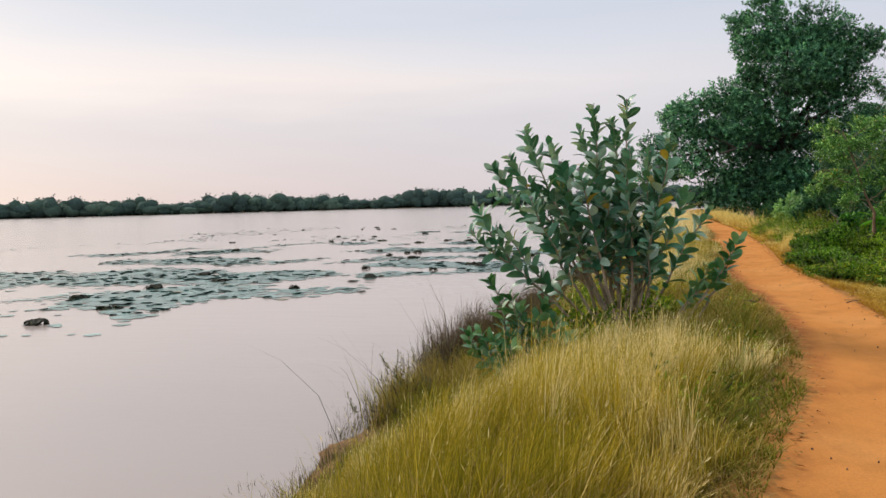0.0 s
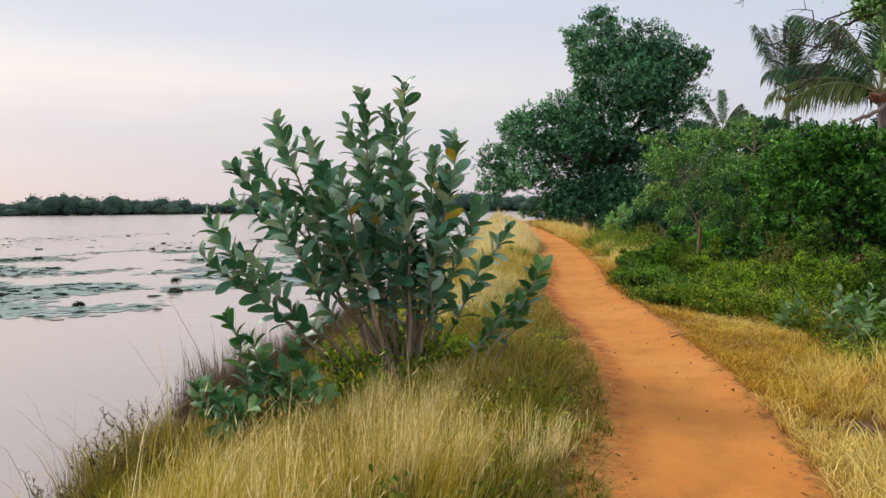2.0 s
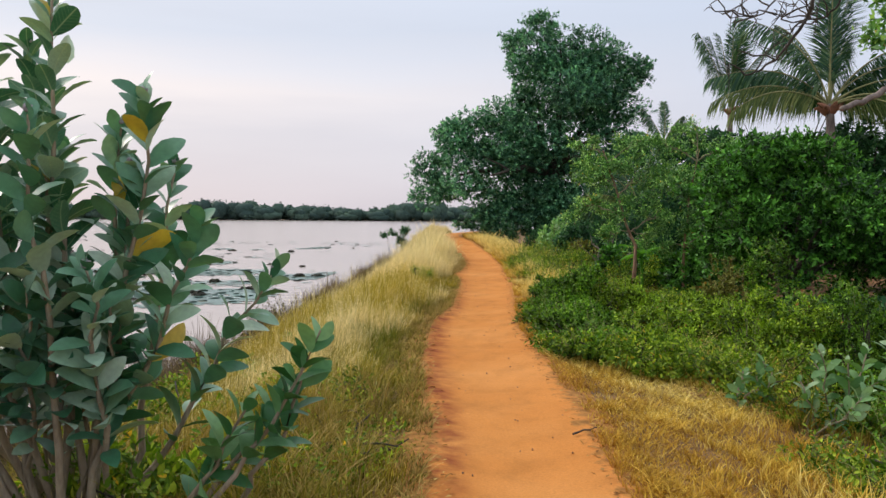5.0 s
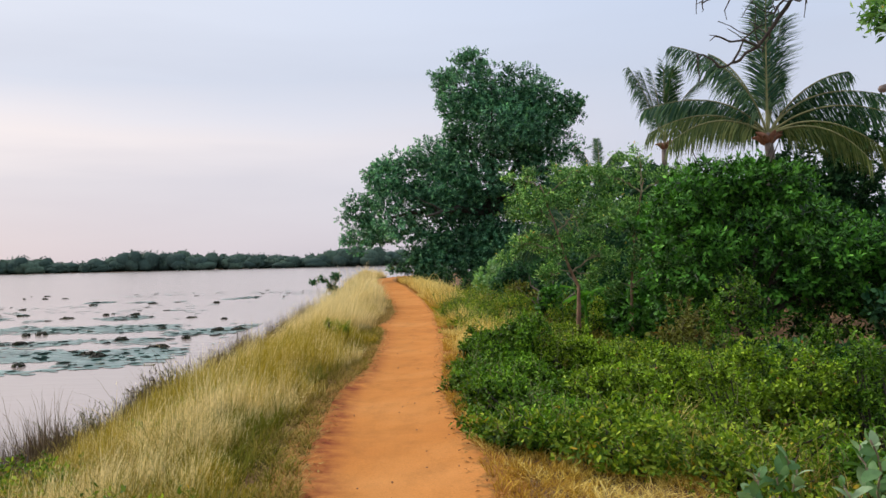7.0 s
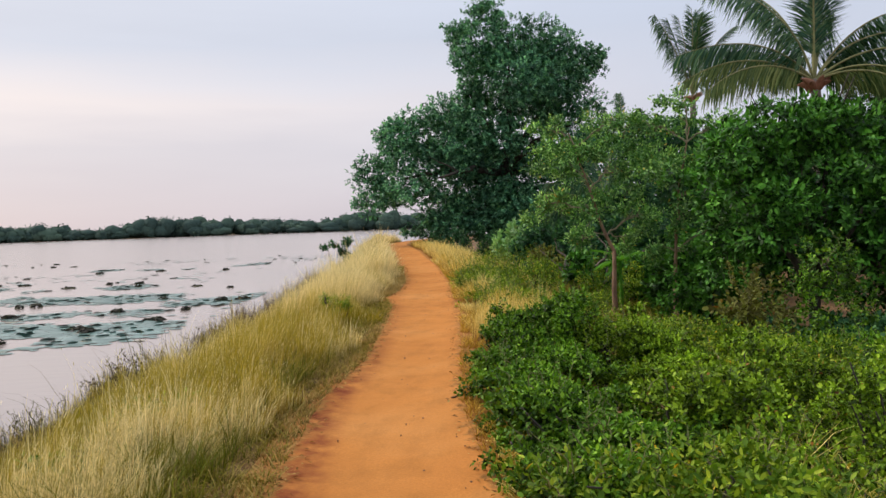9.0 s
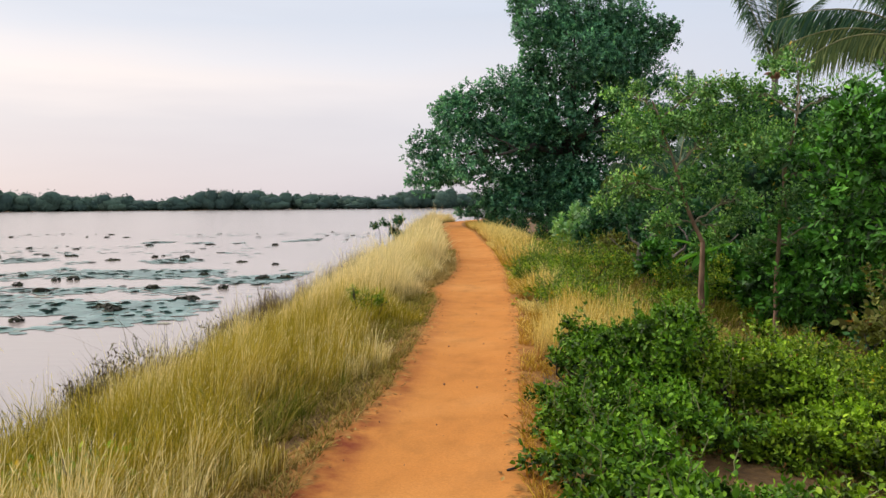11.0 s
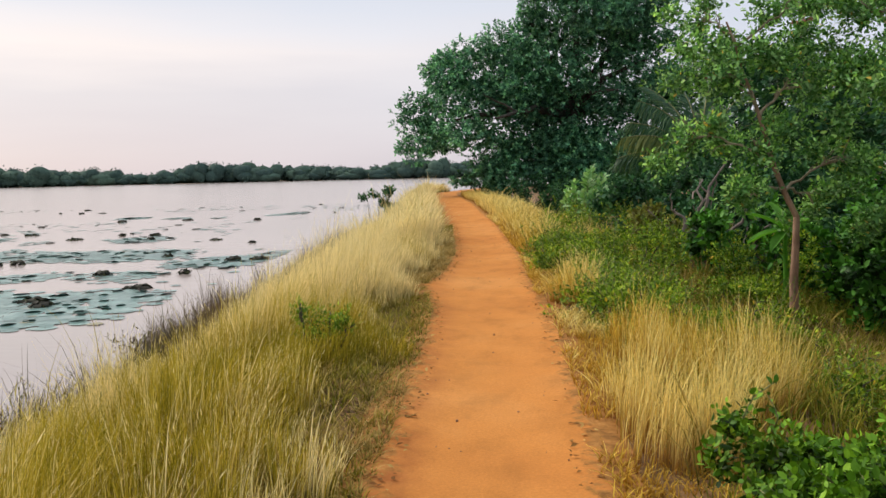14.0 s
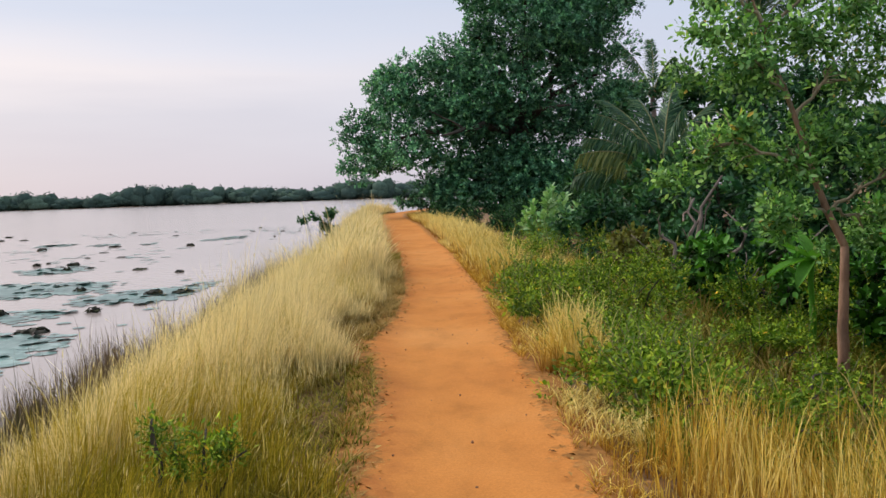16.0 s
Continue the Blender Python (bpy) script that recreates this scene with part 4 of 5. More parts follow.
def milkweed(at, tips, leaf_len, label, seed, singles=0, mat=MAT_CALO_FOL, start=0.3, step=0.085, flowers=True, side=1, stem_r=.022):
    """A giant milkweed: stems from one foot to each tip, opposite pairs of broad leaves, flower heads at the tips."""
    rng = np.random.default_rng(seed)
    gz = float(ground_z(*at))
    ob = tagged(new("milkweed_shrub"), label, "shrub")
    ob.location = (*at, gz)
    rest, heads = [], []
    made = 0
    lines = []
    for tip in tips:
        e = np.array(tip) - np.array([*at, gz])
        b = np.array([rng.normal(0, .10), rng.normal(0, .08), -0.05])
        p = bend(b, e, -0.05 - 0.10 * rng.random(), .025, 12, rng)
        lines.append((p, start, 1.0, stem_r))
        for _ in range(side if rng.random() < .6 or side > 1 else 0):
            k = rng.integers(4, 9)
            q = p[k] + (e - p[k]) * rng.uniform(.4, .8) + rng.normal(0, .22, 3) * (1, 1, .4)
            lines.append((bend(p[k], q, -.03, .02, 8, rng), .15, .9, .013))
    for p, s0, size, r in lines:
        part("stem", tube(p, np.linspace(r, .006, len(p)), 6), MAT_STEM, ob, "woody grey-brown stem", smooth=True)
        seg = np.concatenate([[0], np.cumsum(np.linalg.norm(np.diff(p, axis=0), axis=1))])
        turn = rng.uniform(0, 3.14)
        s = seg[-1] * s0
        while s < seg[-1]:
            c = np.array([np.interp(s, seg, p[:, k]) for k in range(3)])
            c2 = np.array([np.interp(s + .03, seg, p[:, k]) for k in range(3)])
            ax = unit(c2 - c) if s + .03 < seg[-1] else unit(p[-1] - p[-2])
            ref = unit(np.cross(ax, [0.3, 0.8, 0.1]))
            oth = np.cross(ax, ref)
            fr = s / seg[-1]
            size_here = leaf_len * size * (0.75 + 0.45 * math.sin(min(1, fr) * 2.6)) * (0.8 if fr > 0.95 else 1)
            lift = np.interp(fr, [.2, .6, .9, 1.0], [.25, .6, .8, 1.2])
            for sgn in (1, -1):
                if rng.random() < .05:
                    continue
                d = unit((ref * math.cos(turn) + oth * math.sin(turn)) * sgn + ax * lift + rng.normal(0, .2, 3))
                nrm = unit(ax + rng.normal(0, .34, 3))
                ln = size_here * rng.uniform(.8, 1.15)
                if made < singles:
                    lf = new("leaf", LEAF_MESHES[rng.integers(6)])
                    lf.parent = ob
                    y_ax = unit(np.cross(nrm, d))
                    z_ax = np.cross(d, y_ax)
                    m = Matrix(np.column_stack([d, y_ax, z_ax]).tolist()).to_4x4()
                    lf.matrix_basis = Matrix.Translation(c) @ m @ Matrix.Diagonal((ln, ln, ln, 1))
                    made += 1
                else:
                    rest.append((c, d, nrm, ln))
            turn += 1.57 + rng.normal(0, .2)
            s += step * rng.uniform(.8, 1.2) * (0.6 if fr > .88 else 1)
        if flowers and r > .015:
            heads.append(p[-1])
    if rest:
        c, d, nrm, ln = (np.array(a) for a in zip(*rest))
        part("foliage", leaf_geo(c, d, nrm, ln, ln * .48, .08, fine=True), mat, ob, smooth=True)
    for head in heads:
        part("flower_head", (FLOWER[0] * rng.uniform(.8, 1.3) + head + [0, 0, .03], FLOWER[1]), MAT_PETAL, ob, "small mauve flower head")
    return ob


milkweed((-1.4, 9.9), [(-1.27, 9.6, 2.52), (-1.45, 9.7, 2.32), (-1.66, 9.6, 2.48), (-1.85, 9.8, 2.25), (-2.45, 9.6, 2.24), (-2.2, 9.7, 2.1), (-2.62, 9.5, 1.95), (-2.86, 9.6, 1.86), (-3.05, 9.5, 1.4), (-0.84, 9.6, 2.06), (-0.95, 9.7, 1.75),
                        (-0.66, 9.8, 1.5), (-0.46, 10.3, 1.24), (-1.2, 9.3, 1.95), (-1.75, 9.2, 1.75), (-2.3, 9.2, 1.45), (-2.75, 9.4, 1.1), (-1.0, 10.3, 1.8), (-1.7, 10.4, 1.9), (-2.2, 10.3, 1.6),
                        (-1.5, 9.3, 1.5), (-0.95, 9.3, 1.3), (-2.05, 9.6, 1.85), (-1.05, 9.8, 1.95), (-1.4, 9.8, 1.75), (-1.65, 9.6, 1.6)],
         0.185, "tall giant milkweed shrub with broad grey-green leaves on the lake bank", 61, singles=300, side=1, step=.068, start=.46, stem_r=.026)
milkweed((-2.55, 9.35), [(-2.87, 9.4, .52), (-2.62, 9.35, .32), (-3.15, 9.35, -.12), (-2.95, 9.2, -.05), (-2.45, 9.2, .2), (-2.75, 9.1, -.15), (-2.3, 9.2, .05), (-2.5, 9.0, -.2), (-2.0, 9.1, .1), (-2.15, 9.2, .3), (-1.9, 9.0, -.05)],
         0.17, "low milkweed sprouts with dark green leaves leaning towards the lake", 67, flowers=False, side=0, start=.25, step=.06, mat=MAT_CALO_GREEN)
milkweed((-0.9, 9.85), [(-.08, 9.8, 1.0), (-.18, 9.85, .88), (-.4, 9.7, .65), (-.3, 10.0, .7), (-.5, 9.75, .5)], 0.165, "leaning young giant milkweed with dark green leaves beside the path", 62, flowers=False, side=0, start=.55, mat=MAT_CALO_GREEN)
milkweed((3.4, 13.3), [(3.27, 13.15, .46), (3.45, 13.0, .4), (3.67, 13.2, .44), (3.55, 12.9, .16), (3.17, 13.3, .18), (3.75, 13.0, .26), (3.35, 13.45, .36)], 0.125, "giant milkweed with pale leaves beside the straw grass", 63, stem_r=.010, side=0, mat=MAT_CALO_PALE, step=.07)
milkweed((2.85, 13.6), [(2.73, 13.4, .22), (2.91, 13.45, .3), (3.03, 13.6, .18), (2.8, 13.7, .12)], 0.105, "small giant milkweed with pale leaves beside its neighbour", 65, stem_r=.010, side=0, mat=MAT_CALO_PALE, flowers=False, step=.07)
milkweed((4.5, 14.4), [(4.3, 14.2, .4), (4.5, 14.1, .55), (4.7, 14.4, .5), (4.45, 14.7, .3)], 0.16, "giant milkweed with pale flowers among creepers", 66, side=0, mat=MAT_CALO_PALE)
milkweed((2.1, 43.8), [(1.5, 43.6, 1.1), (1.9, 43.4, 1.4), (2.4, 43.6, 1.3), (2.8, 44, 1.0), (1.3, 43.9, .8), (2.1, 44.2, 1.5), (3.0, 43.8, .7), (1.7, 43.2, .8), (2.4, 43.2, .9), (1.2, 44.3, .5)], 0.24,
         "pale green giant milkweed at the edge of the thicket", 64, mat=MAT_CALO_BRIGHT, side=2, step=.07)


# ---------------------------------------------------------------- shrubs and creepers right of the path
def mound(name, at, lobes, count, leaf, mat, label, seed, category="bush", group="", ratio=0.6, spread=0.1, shell=0.78, stems=14, shoots=0, rise=0.25):
    """A low bush: woody stems inside, small leaves in sprays over lumpy lobes, leafy shoots above them."""
    rng = np.random.default_rng(seed)
    gz = float(ground_z(*at))
    ob = tagged(new(name), label, category, group)
    ob.location = (*at, gz)
    lob = np.asarray(lobes, float)
    for k in range(stems):
        l = lob[k % len(lob)]
        e = l[:3] + ball(1, rng)[0] * l[3:] * .8
        e[2] = max(e[2], .15)
        part("stem", tube(bend((l[0] * .6, l[1] * .6, -.1), e, .05, .03, 6, rng), np.linspace(.016, .005, 6), 5), MAT_BARK_DARK, ob, smooth=True)
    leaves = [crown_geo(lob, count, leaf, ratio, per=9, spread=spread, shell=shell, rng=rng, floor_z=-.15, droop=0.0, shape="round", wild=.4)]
    if shoots:
        wands = []
        for k in range(shoots):
            l = lob[rng.integers(len(lob))]
            d = unit(rng.normal(0, 1, 3) * (.8, .8, .3) + (0, 0, .55))
            s = l[:3] + d * l[3:] * .9
            h = rise * rng.uniform(.4, 1.3)
            w = bend(s, s + unit(d * .55 + (rng.normal(0, .3), rng.normal(0, .3), .75)) * h, 0, .02, 6, rng)
            wands.append(tube(w, np.linspace(.005, .002, 6), 4))
            m = max(6, int(h / .022))
            u = np.linspace(.1, 1, m)
            P = np.stack([np.interp(u, np.linspace(0, 1, 6), w[:, q]) for q in range(3)], 1)
            D = unit(ball(m, rng) * (1, 1, .3) + (0, 0, .45))
            L = leaf * rng.uniform(.7, 1.35, m) * np.interp(u, [0, .7, 1], [1.1, 1.0, .7])
            leaves.append(leaf_geo(P, D, unit(np.array([0, 0, 1.0]) + .5 * ball(m, rng)), L, L * ratio, kite="round"))
        v, f = joined(wands)
        thing("shoot_growth", v, f, MAT_SHOOT, ob, "thin upright green shoots", kind="stuff", smooth=True)
    part("foliage", joined(leaves), mat, ob)
    return ob


def lumps(width, depth, height, k, seed, big=1.0, fill=None):
    """Lobes for a billowing low bush: tall lumps with hollows between them."""
    r = np.random.default_rng(seed)
    tops = [(r.uniform(-.5, .5) * width, r.uniform(-.5, .5) * depth, height * r.uniform(.3, 1.1), big * r.uniform(.22, .42), big * r.uniform(.22, .42), height * r.uniform(.2, .42)) for _ in range(k)]
    return tops + [(r.uniform(-.5, .5) * width, r.uniform(-.5, .5) * depth, height * .12, .4, .4, height * .22) for _ in range(k // 2 if fill is None else fill)]


def domes(width, depth, height, seed, gap=.92):
    """Lobes for a heap of steep leafy clumps that stand a little apart."""
    r = np.random.default_rng(seed)
    out = []
    for _ in range(400):
        x, y = r.uniform(-.48, .48) * width, r.uniform(-.48, .48) * depth
        if all(math.hypot(x - q[0], y - q[1]) > gap for q in out):
            h = height * r.uniform(.55, 1.4) * (1.75 - 1.15 * math.hypot(x / width, y / depth) * 2)
            w = r.uniform(.46, .68)
            out.append((x, y, h * .42, w, w * r.uniform(.8, 1.3), h * .58))
    return out


def ridge(width, depth, top, seed, step=.4):
    """Lobes for a bank of creeper: an uneven canopy that juts out over a drawn-in foot, low runners before it."""
    r = np.random.default_rng(seed)
    out = []
    for x in np.arange(-width / 2 + step / 2, width / 2, step):
        for y in np.arange(-depth / 2 + step / 2, depth / 2, step):
            h = top * r.uniform(.55, 1.28)
            w = step * r.uniform(.55, .9)
            out.append((x + r.uniform(-.14, .14), y + r.uniform(-.12, .12) + .22 * math.sin(2.6 * x + seed), h * .7, w, w, h * .32))
    for x in np.arange(-width / 2 + step, width / 2, step):
        out.append((x, depth * .06, top * .34, step * .75, depth * .38, top * .42))
    for x in np.arange(-width / 2, width / 2 + .1, step * .9):
        for y in (-depth / 2 + .1, -depth / 2 - .2, -depth / 2 - .5):
            h = .21 * r.uniform(.5, 1.6)
            out.append((x + r.uniform(-.1, .1), y + r.uniform(-.1, .1), h * .5, .27, .25, h * .6))
    return out


CREEPER_LABEL = "low billowing green creeper bush beside the sandy path"
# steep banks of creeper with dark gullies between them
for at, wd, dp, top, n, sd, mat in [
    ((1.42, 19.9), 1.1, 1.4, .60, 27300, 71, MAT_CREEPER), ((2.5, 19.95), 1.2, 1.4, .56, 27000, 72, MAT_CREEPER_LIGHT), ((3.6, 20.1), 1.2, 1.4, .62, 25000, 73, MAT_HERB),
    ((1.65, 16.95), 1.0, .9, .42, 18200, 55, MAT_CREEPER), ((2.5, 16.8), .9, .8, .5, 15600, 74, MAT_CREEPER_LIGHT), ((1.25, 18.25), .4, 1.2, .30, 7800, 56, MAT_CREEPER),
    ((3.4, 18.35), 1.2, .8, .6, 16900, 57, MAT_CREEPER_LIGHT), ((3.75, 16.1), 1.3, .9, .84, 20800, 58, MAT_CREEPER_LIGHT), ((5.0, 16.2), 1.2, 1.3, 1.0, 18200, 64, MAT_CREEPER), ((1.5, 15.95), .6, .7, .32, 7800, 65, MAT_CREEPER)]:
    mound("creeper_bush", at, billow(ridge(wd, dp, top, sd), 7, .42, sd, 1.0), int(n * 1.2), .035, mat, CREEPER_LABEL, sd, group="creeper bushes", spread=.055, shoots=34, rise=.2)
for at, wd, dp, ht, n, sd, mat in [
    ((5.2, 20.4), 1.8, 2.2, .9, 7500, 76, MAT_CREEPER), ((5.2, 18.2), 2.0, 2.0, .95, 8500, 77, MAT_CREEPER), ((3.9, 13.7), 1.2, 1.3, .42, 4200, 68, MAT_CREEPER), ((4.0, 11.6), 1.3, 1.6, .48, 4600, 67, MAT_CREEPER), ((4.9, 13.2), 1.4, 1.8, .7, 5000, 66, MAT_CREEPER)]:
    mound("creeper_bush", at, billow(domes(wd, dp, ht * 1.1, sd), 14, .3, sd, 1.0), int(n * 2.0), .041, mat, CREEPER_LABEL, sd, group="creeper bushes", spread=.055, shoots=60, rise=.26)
for at, wd, dp, ht, n, sd in [
    ((3.2, 11.6), .8, 1.2, .22, 2000, 70), ((3.0, 14.1), 1.0, 1.0, .32, 2600, 71), ((1.9, 15.2), 1.2, 1.2, .34, 3000, 72), ((3.0, 15.0), 1.5, 1.2, .42, 3600, 73), ((3.6, 22.0), 1.6, 1.6, .13, 3800, 74), ((3.3, 23.8), 1.3, 1.6, .13, 3400, 75), ((1.5, 24.9), 1.2, 1.2, .2, 3400, 76), ((2.5, 25.0), 1.2, 1.4, .14, 3400, 77),
    ((1.6, 31.5), 1.8, 2.6, .6, 5600, 81), ((2.7, 29.6), 2.2, 2.4, .36, 7600, 82), ((1.25, 27.6), .9, 1.6, .3, 3000, 83),
    ((2.8, 34.0), 2.4, 2.6, .8, 5600, 84), ((1.6, 37.5), 2.0, 3.2, .65, 4600, 85), ((2.2, 26.6), 1.8, 1.4, .14, 5000, 86), ((4.2, 25.8), 1.8, 1.6, .14, 4600, 87), ((4.2, 31.5), 2.0, 2.4, .95, 5200, 88),
    ((4.4, 23.6), 1.6, 1.6, .16, 3600, 89), ((1.0, 25.6), .8, 1.1, .32, 3000, 80), ((.85, 29.8), 1.1, 2.2, .34, 4200, 79), ((.75, 32.0), 1.1, 2.2, .36, 4200, 78), ((1.5, 28.6), 1.2, 1.4, .3, 3200, 70), ((2.4, 23.0), 1.2, .9, .2, 2400, 69), ((3.1, 21.4), 1.5, 1.0, .42, 4200, 66), ((4.5, 21.8), 1.5, 1.4, .5, 4200, 65), ((4.6, 19.2), 1.3, 1.3, .6, 4200, 64),
    ((-2.2, 14.6), 1.6, 2.4, .24, 2200, 95), ((-1.9, 12.6), 1.4, 1.8, .24, 2200, 96), ((-1.5, 17.0), .9, 2.4, .24, 1600, 103), ((-.45, 11.2), .6, 1.8, .13, 2600, 98), ((-.25, 8.4), .6, 2.0, .12, 2600, 99), ((-.9, 12.8), .6, 1.8, .15, 2000, 93), ((-.6, 6.2), .8, 1.8, .14, 2200, 92)]:
    mound("herb_bush", at, lumps(wd, dp, ht, 9, sd), int(n * 1.5), .048 if ht > .2 else .04, MAT_HERB, "low green herbs and weeds beside the path", sd, group="herb bushes", ratio=0.45, spread=.085 if ht > .2 else (.15 if at[0] < 0 else .07), shoots=60 if at[0] > 0 else 14, rise=.3 if at[1] > 25 else .14)
for at, wd, dp, ht, n, sd in (((4.7, 35.4), 2.4, 2.0, 1.7, 6500, 115), ((6.6, 31.0), 2.4, 2.0, 1.6, 6000, 116), ((3.4, 37.6), 2.2, 2.0, 1.5, 5600, 117), ((6.8, 33.8), 2.4, 2.2, 2.0, 6500, 118), ((5.6, 38.4), 2.6, 2.2, 2.0, 6000, 119),
                              ((2.9, 40.4), 2.0, 2.4, 1.3, 5000, 120), ((5.2, 32.6), 1.6, 1.4, 1.0, 3600, 122), ((5.3, 30.0), 1.6, 1.4, 1.5, 5200, 123), ((4.0, 32.2), 1.6, 1.4, 1.1, 4200, 124), ((6.2, 28.8), 1.6, 1.4, 1.7, 5200, 125), ((8.8, 20.8), 2.2, 2.0, 1.0, 4200, 127), ((6.9, 22.6), 2.2, 1.6, .55, 4200, 126), ((6.9, 20.8), 1.8, 1.6, .55, 4000, 128), ((7.4, 18.8), 2.0, 1.8, .4, 4000, 135), ((6.4, 24.2), 2.4, 1.4, .5, 4000, 136), ((9.4, 23.2), 2.2, 1.8, 1.2, 4000, 129), ((-1.2, 62.5), 2.4, 2.0, 1.0, 2600, 130), ((.8, 60.0), 2.6, 2.2, 1.2, 3000, 131), ((1.6, 64.0), 3.0, 2.0, 1.5, 3200, 132), ((2.6, 56.0), 2.6, 2.4, 1.3, 3000, 133), ((4.6, 60.5), 3.2, 2.4, 1.8, 3400, 134)):
    mound("thicket_bush", at, lumps(wd, dp, ht, 10, sd), n, .12, MAT_SHRUB if sd in (116, 122, 123, 124, 125) else MAT_DARK, "dark leafy bush at the edge of the thicket", sd, group="thicket bushes", spread=.13)
for at, wd, dp, ht, n, sd in (((-1.45, 9.7), 1.0, .7, .3, 2800, 141), ((-1.1, 10.1), .9, .8, .38, 2600, 143)):
    mound("weed_bush", at, lumps(wd, dp, ht, 8, sd), n, .062, MAT_HERB, "low green weeds crowding the foot of a milkweed", sd, category="weed", group="weeds under the milkweed", spread=.09, shell=.5, stems=10, ratio=.42, shoots=20, rise=.2)
mound("russet_bush", (2.9, 34.2), [(-.4, 0, 1.0, .45, .5, .5), (.3, .2, .8, .4, .5, .4)], 1500, .11, MAT_RUSSET, "thin shrub with russet brown leaves", 91, shell=.3, spread=.14)
mound("russet_bush", (4.9, 23.4), lumps(1.1, .9, .8, 7, 92), 1500, .08, MAT_RUSSET, "thin shrub with yellowing brown leaves", 92, shell=.4, spread=.1, shoots=24, rise=.4)
# small dark bush that leans over the water
mound("waterside_bush", (-8.1, 62.5), [(-.45, 0, 1.75, .42, .4, .24), (.35, 0, 1.95, .42, .5, .3), (-1.1, 0, 1.6, .3, .3, .2), (.1, 0, 1.3, .4, .5, .35), (.45, 0, .75, .4, .5, .4), (1.0, 0, .5, .5, .5, .45), (1.5, 0, 1.1, .22, .3, .25)], 2600, .13, MAT_DARK, "small dark bush leaning over the water", 93, spread=.16, shell=.4)
for at, sd in (((-4.1, 9.4), 104), ((-4.4, 11.0), 105), ((-4.6, 13.4), 106), ((-4.5, 17.5), 107), ((-4.3, 19.6), 109), ((-4.6, 21.7), 111), ((-4.2, 23.2), 113), ((-4.9, 25.2), 112), ((-4.7, 27.0), 115), ((-4.9, 29.4), 116), ((-5.2, 32.0), 117), ((-5.4, 34.6), 118)):
    mound("waterside_weed", at, lumps(.7, 1.2, .45, 5, sd), 900, .034, MAT_TWIGGY, "thin dark twiggy weed at the waterline", sd, group="waterside weeds", spread=.12, shell=.3, stems=22, ratio=.4, shoots=46, rise=.26)
for at, sd, ht in (((-4.45, 23.4), 131, .7), ((-4.2, 21.9), 132, .5), ((-4.7, 27.6), 133, .55)):
    mound("brown_weed", at, lumps(1.0, 1.3, ht, 7, sd), 2600, .05, MAT_TWIGGY, "brown withered weed tangle on the waterside slope", sd, category="weed", group="brown weeds", spread=.1, shell=.3, stems=16, ratio=.35, shoots=18, rise=.16)
mound("green_weed", (-1.48, 23.65), [(0, 0, .3, .2, .2, .2), (-.12, .05, .42, .1, .1, .14), (.2, .1, .32, .15, .15, .14)], 1300, .034, MAT_HERB, "small leafy green weed standing in dry grass", 94, spread=.06, shell=.2, stems=6, ratio=.32)


# ---------------------------------------------------------------- dead boughs and banana in the thicket
def dead_bough(foot, tips, label, seed, r=.07):
    rng = np.random.default_rng(seed)
    gz = float(ground_z(foot[0], foot[1]))
    ob = tagged(new("dead_bough"), label, "branch")
    ob.location = (foot[0], foot[1], gz)
    for tip in tips:
        p = bend((0, 0, -.1), np.array(tip) - (foot[0], foot[1], gz), .1, .09, 10, rng)
        limb = part("limb", tube(p, np.linspace(r, r * .3, 10), 7), MAT_BARK_GREY, ob, smooth=True)
        for k in (4, 6, 8):
            part("twig", tube(bend(p[k], p[k] + rng.normal(0, .35, 3), 0, .04, 5, rng), np.linspace(r * .35, r * .1, 5), 5), MAT_BARK_GREY, limb, smooth=True)
    return ob


dead_bough((3.3, 33.4), [(3.45, 33.5, 1.25), (3.9, 33.5, 1.6), (4.3, 33.2, .9), (2.9, 33.3, .7)], "bare twisted grey bough sticking out of the thicket", 101, .06)
dead_bough((3.6, 32.6), [(4.6, 33.0, .45), (5.2, 32.6, .8)], "fallen grey branch among weeds", 102, .045)


def banana(at, seed):
    rng = np.random.default_rng(seed)
    gz = float(ground_z(*at))
    ob = tagged(new("banana_plant"), "young banana plant with bright green leaves", "plant")
    ob.location = (*at, gz)
    part("stem", tube(bend((0, 0, -.1), (0, 0, 1.25), 0, .02, 6, rng), np.linspace(.05, .03, 6), 8), MAT_BANANA, ob, smooth=True)
    for turn, lift, ln in ((165, 40, .7), (200, 5, .65), (110, 60, .6), (20, 35, .6), (260, 30, .6), (230, -10, .55), (150, 0, .5)):
        u = np.linspace(0, 1, 12)
        x, z = ln * u, -.35 * ln * u ** 2.2
        w = .085 * np.sin(np.pi * (.06 + .9 * u)) ** .6
        V = np.concatenate([np.stack([x, s * w, z + (.05 if s else 0)], 1) for s in (-1, 0, 1)])
        q = np.arange(11)
        F = np.concatenate([np.stack([q + a, q + 1 + a, q + 13 + a, q + 12 + a], 1) for a in (0, 12)])
        lf = thing("leaf", V, F, MAT_BANANA, ob, smooth=True)
        lf.matrix_basis = pose(0, 0, 1.2, 0, -lift, turn)


banana((4.05, 30.2), 111)


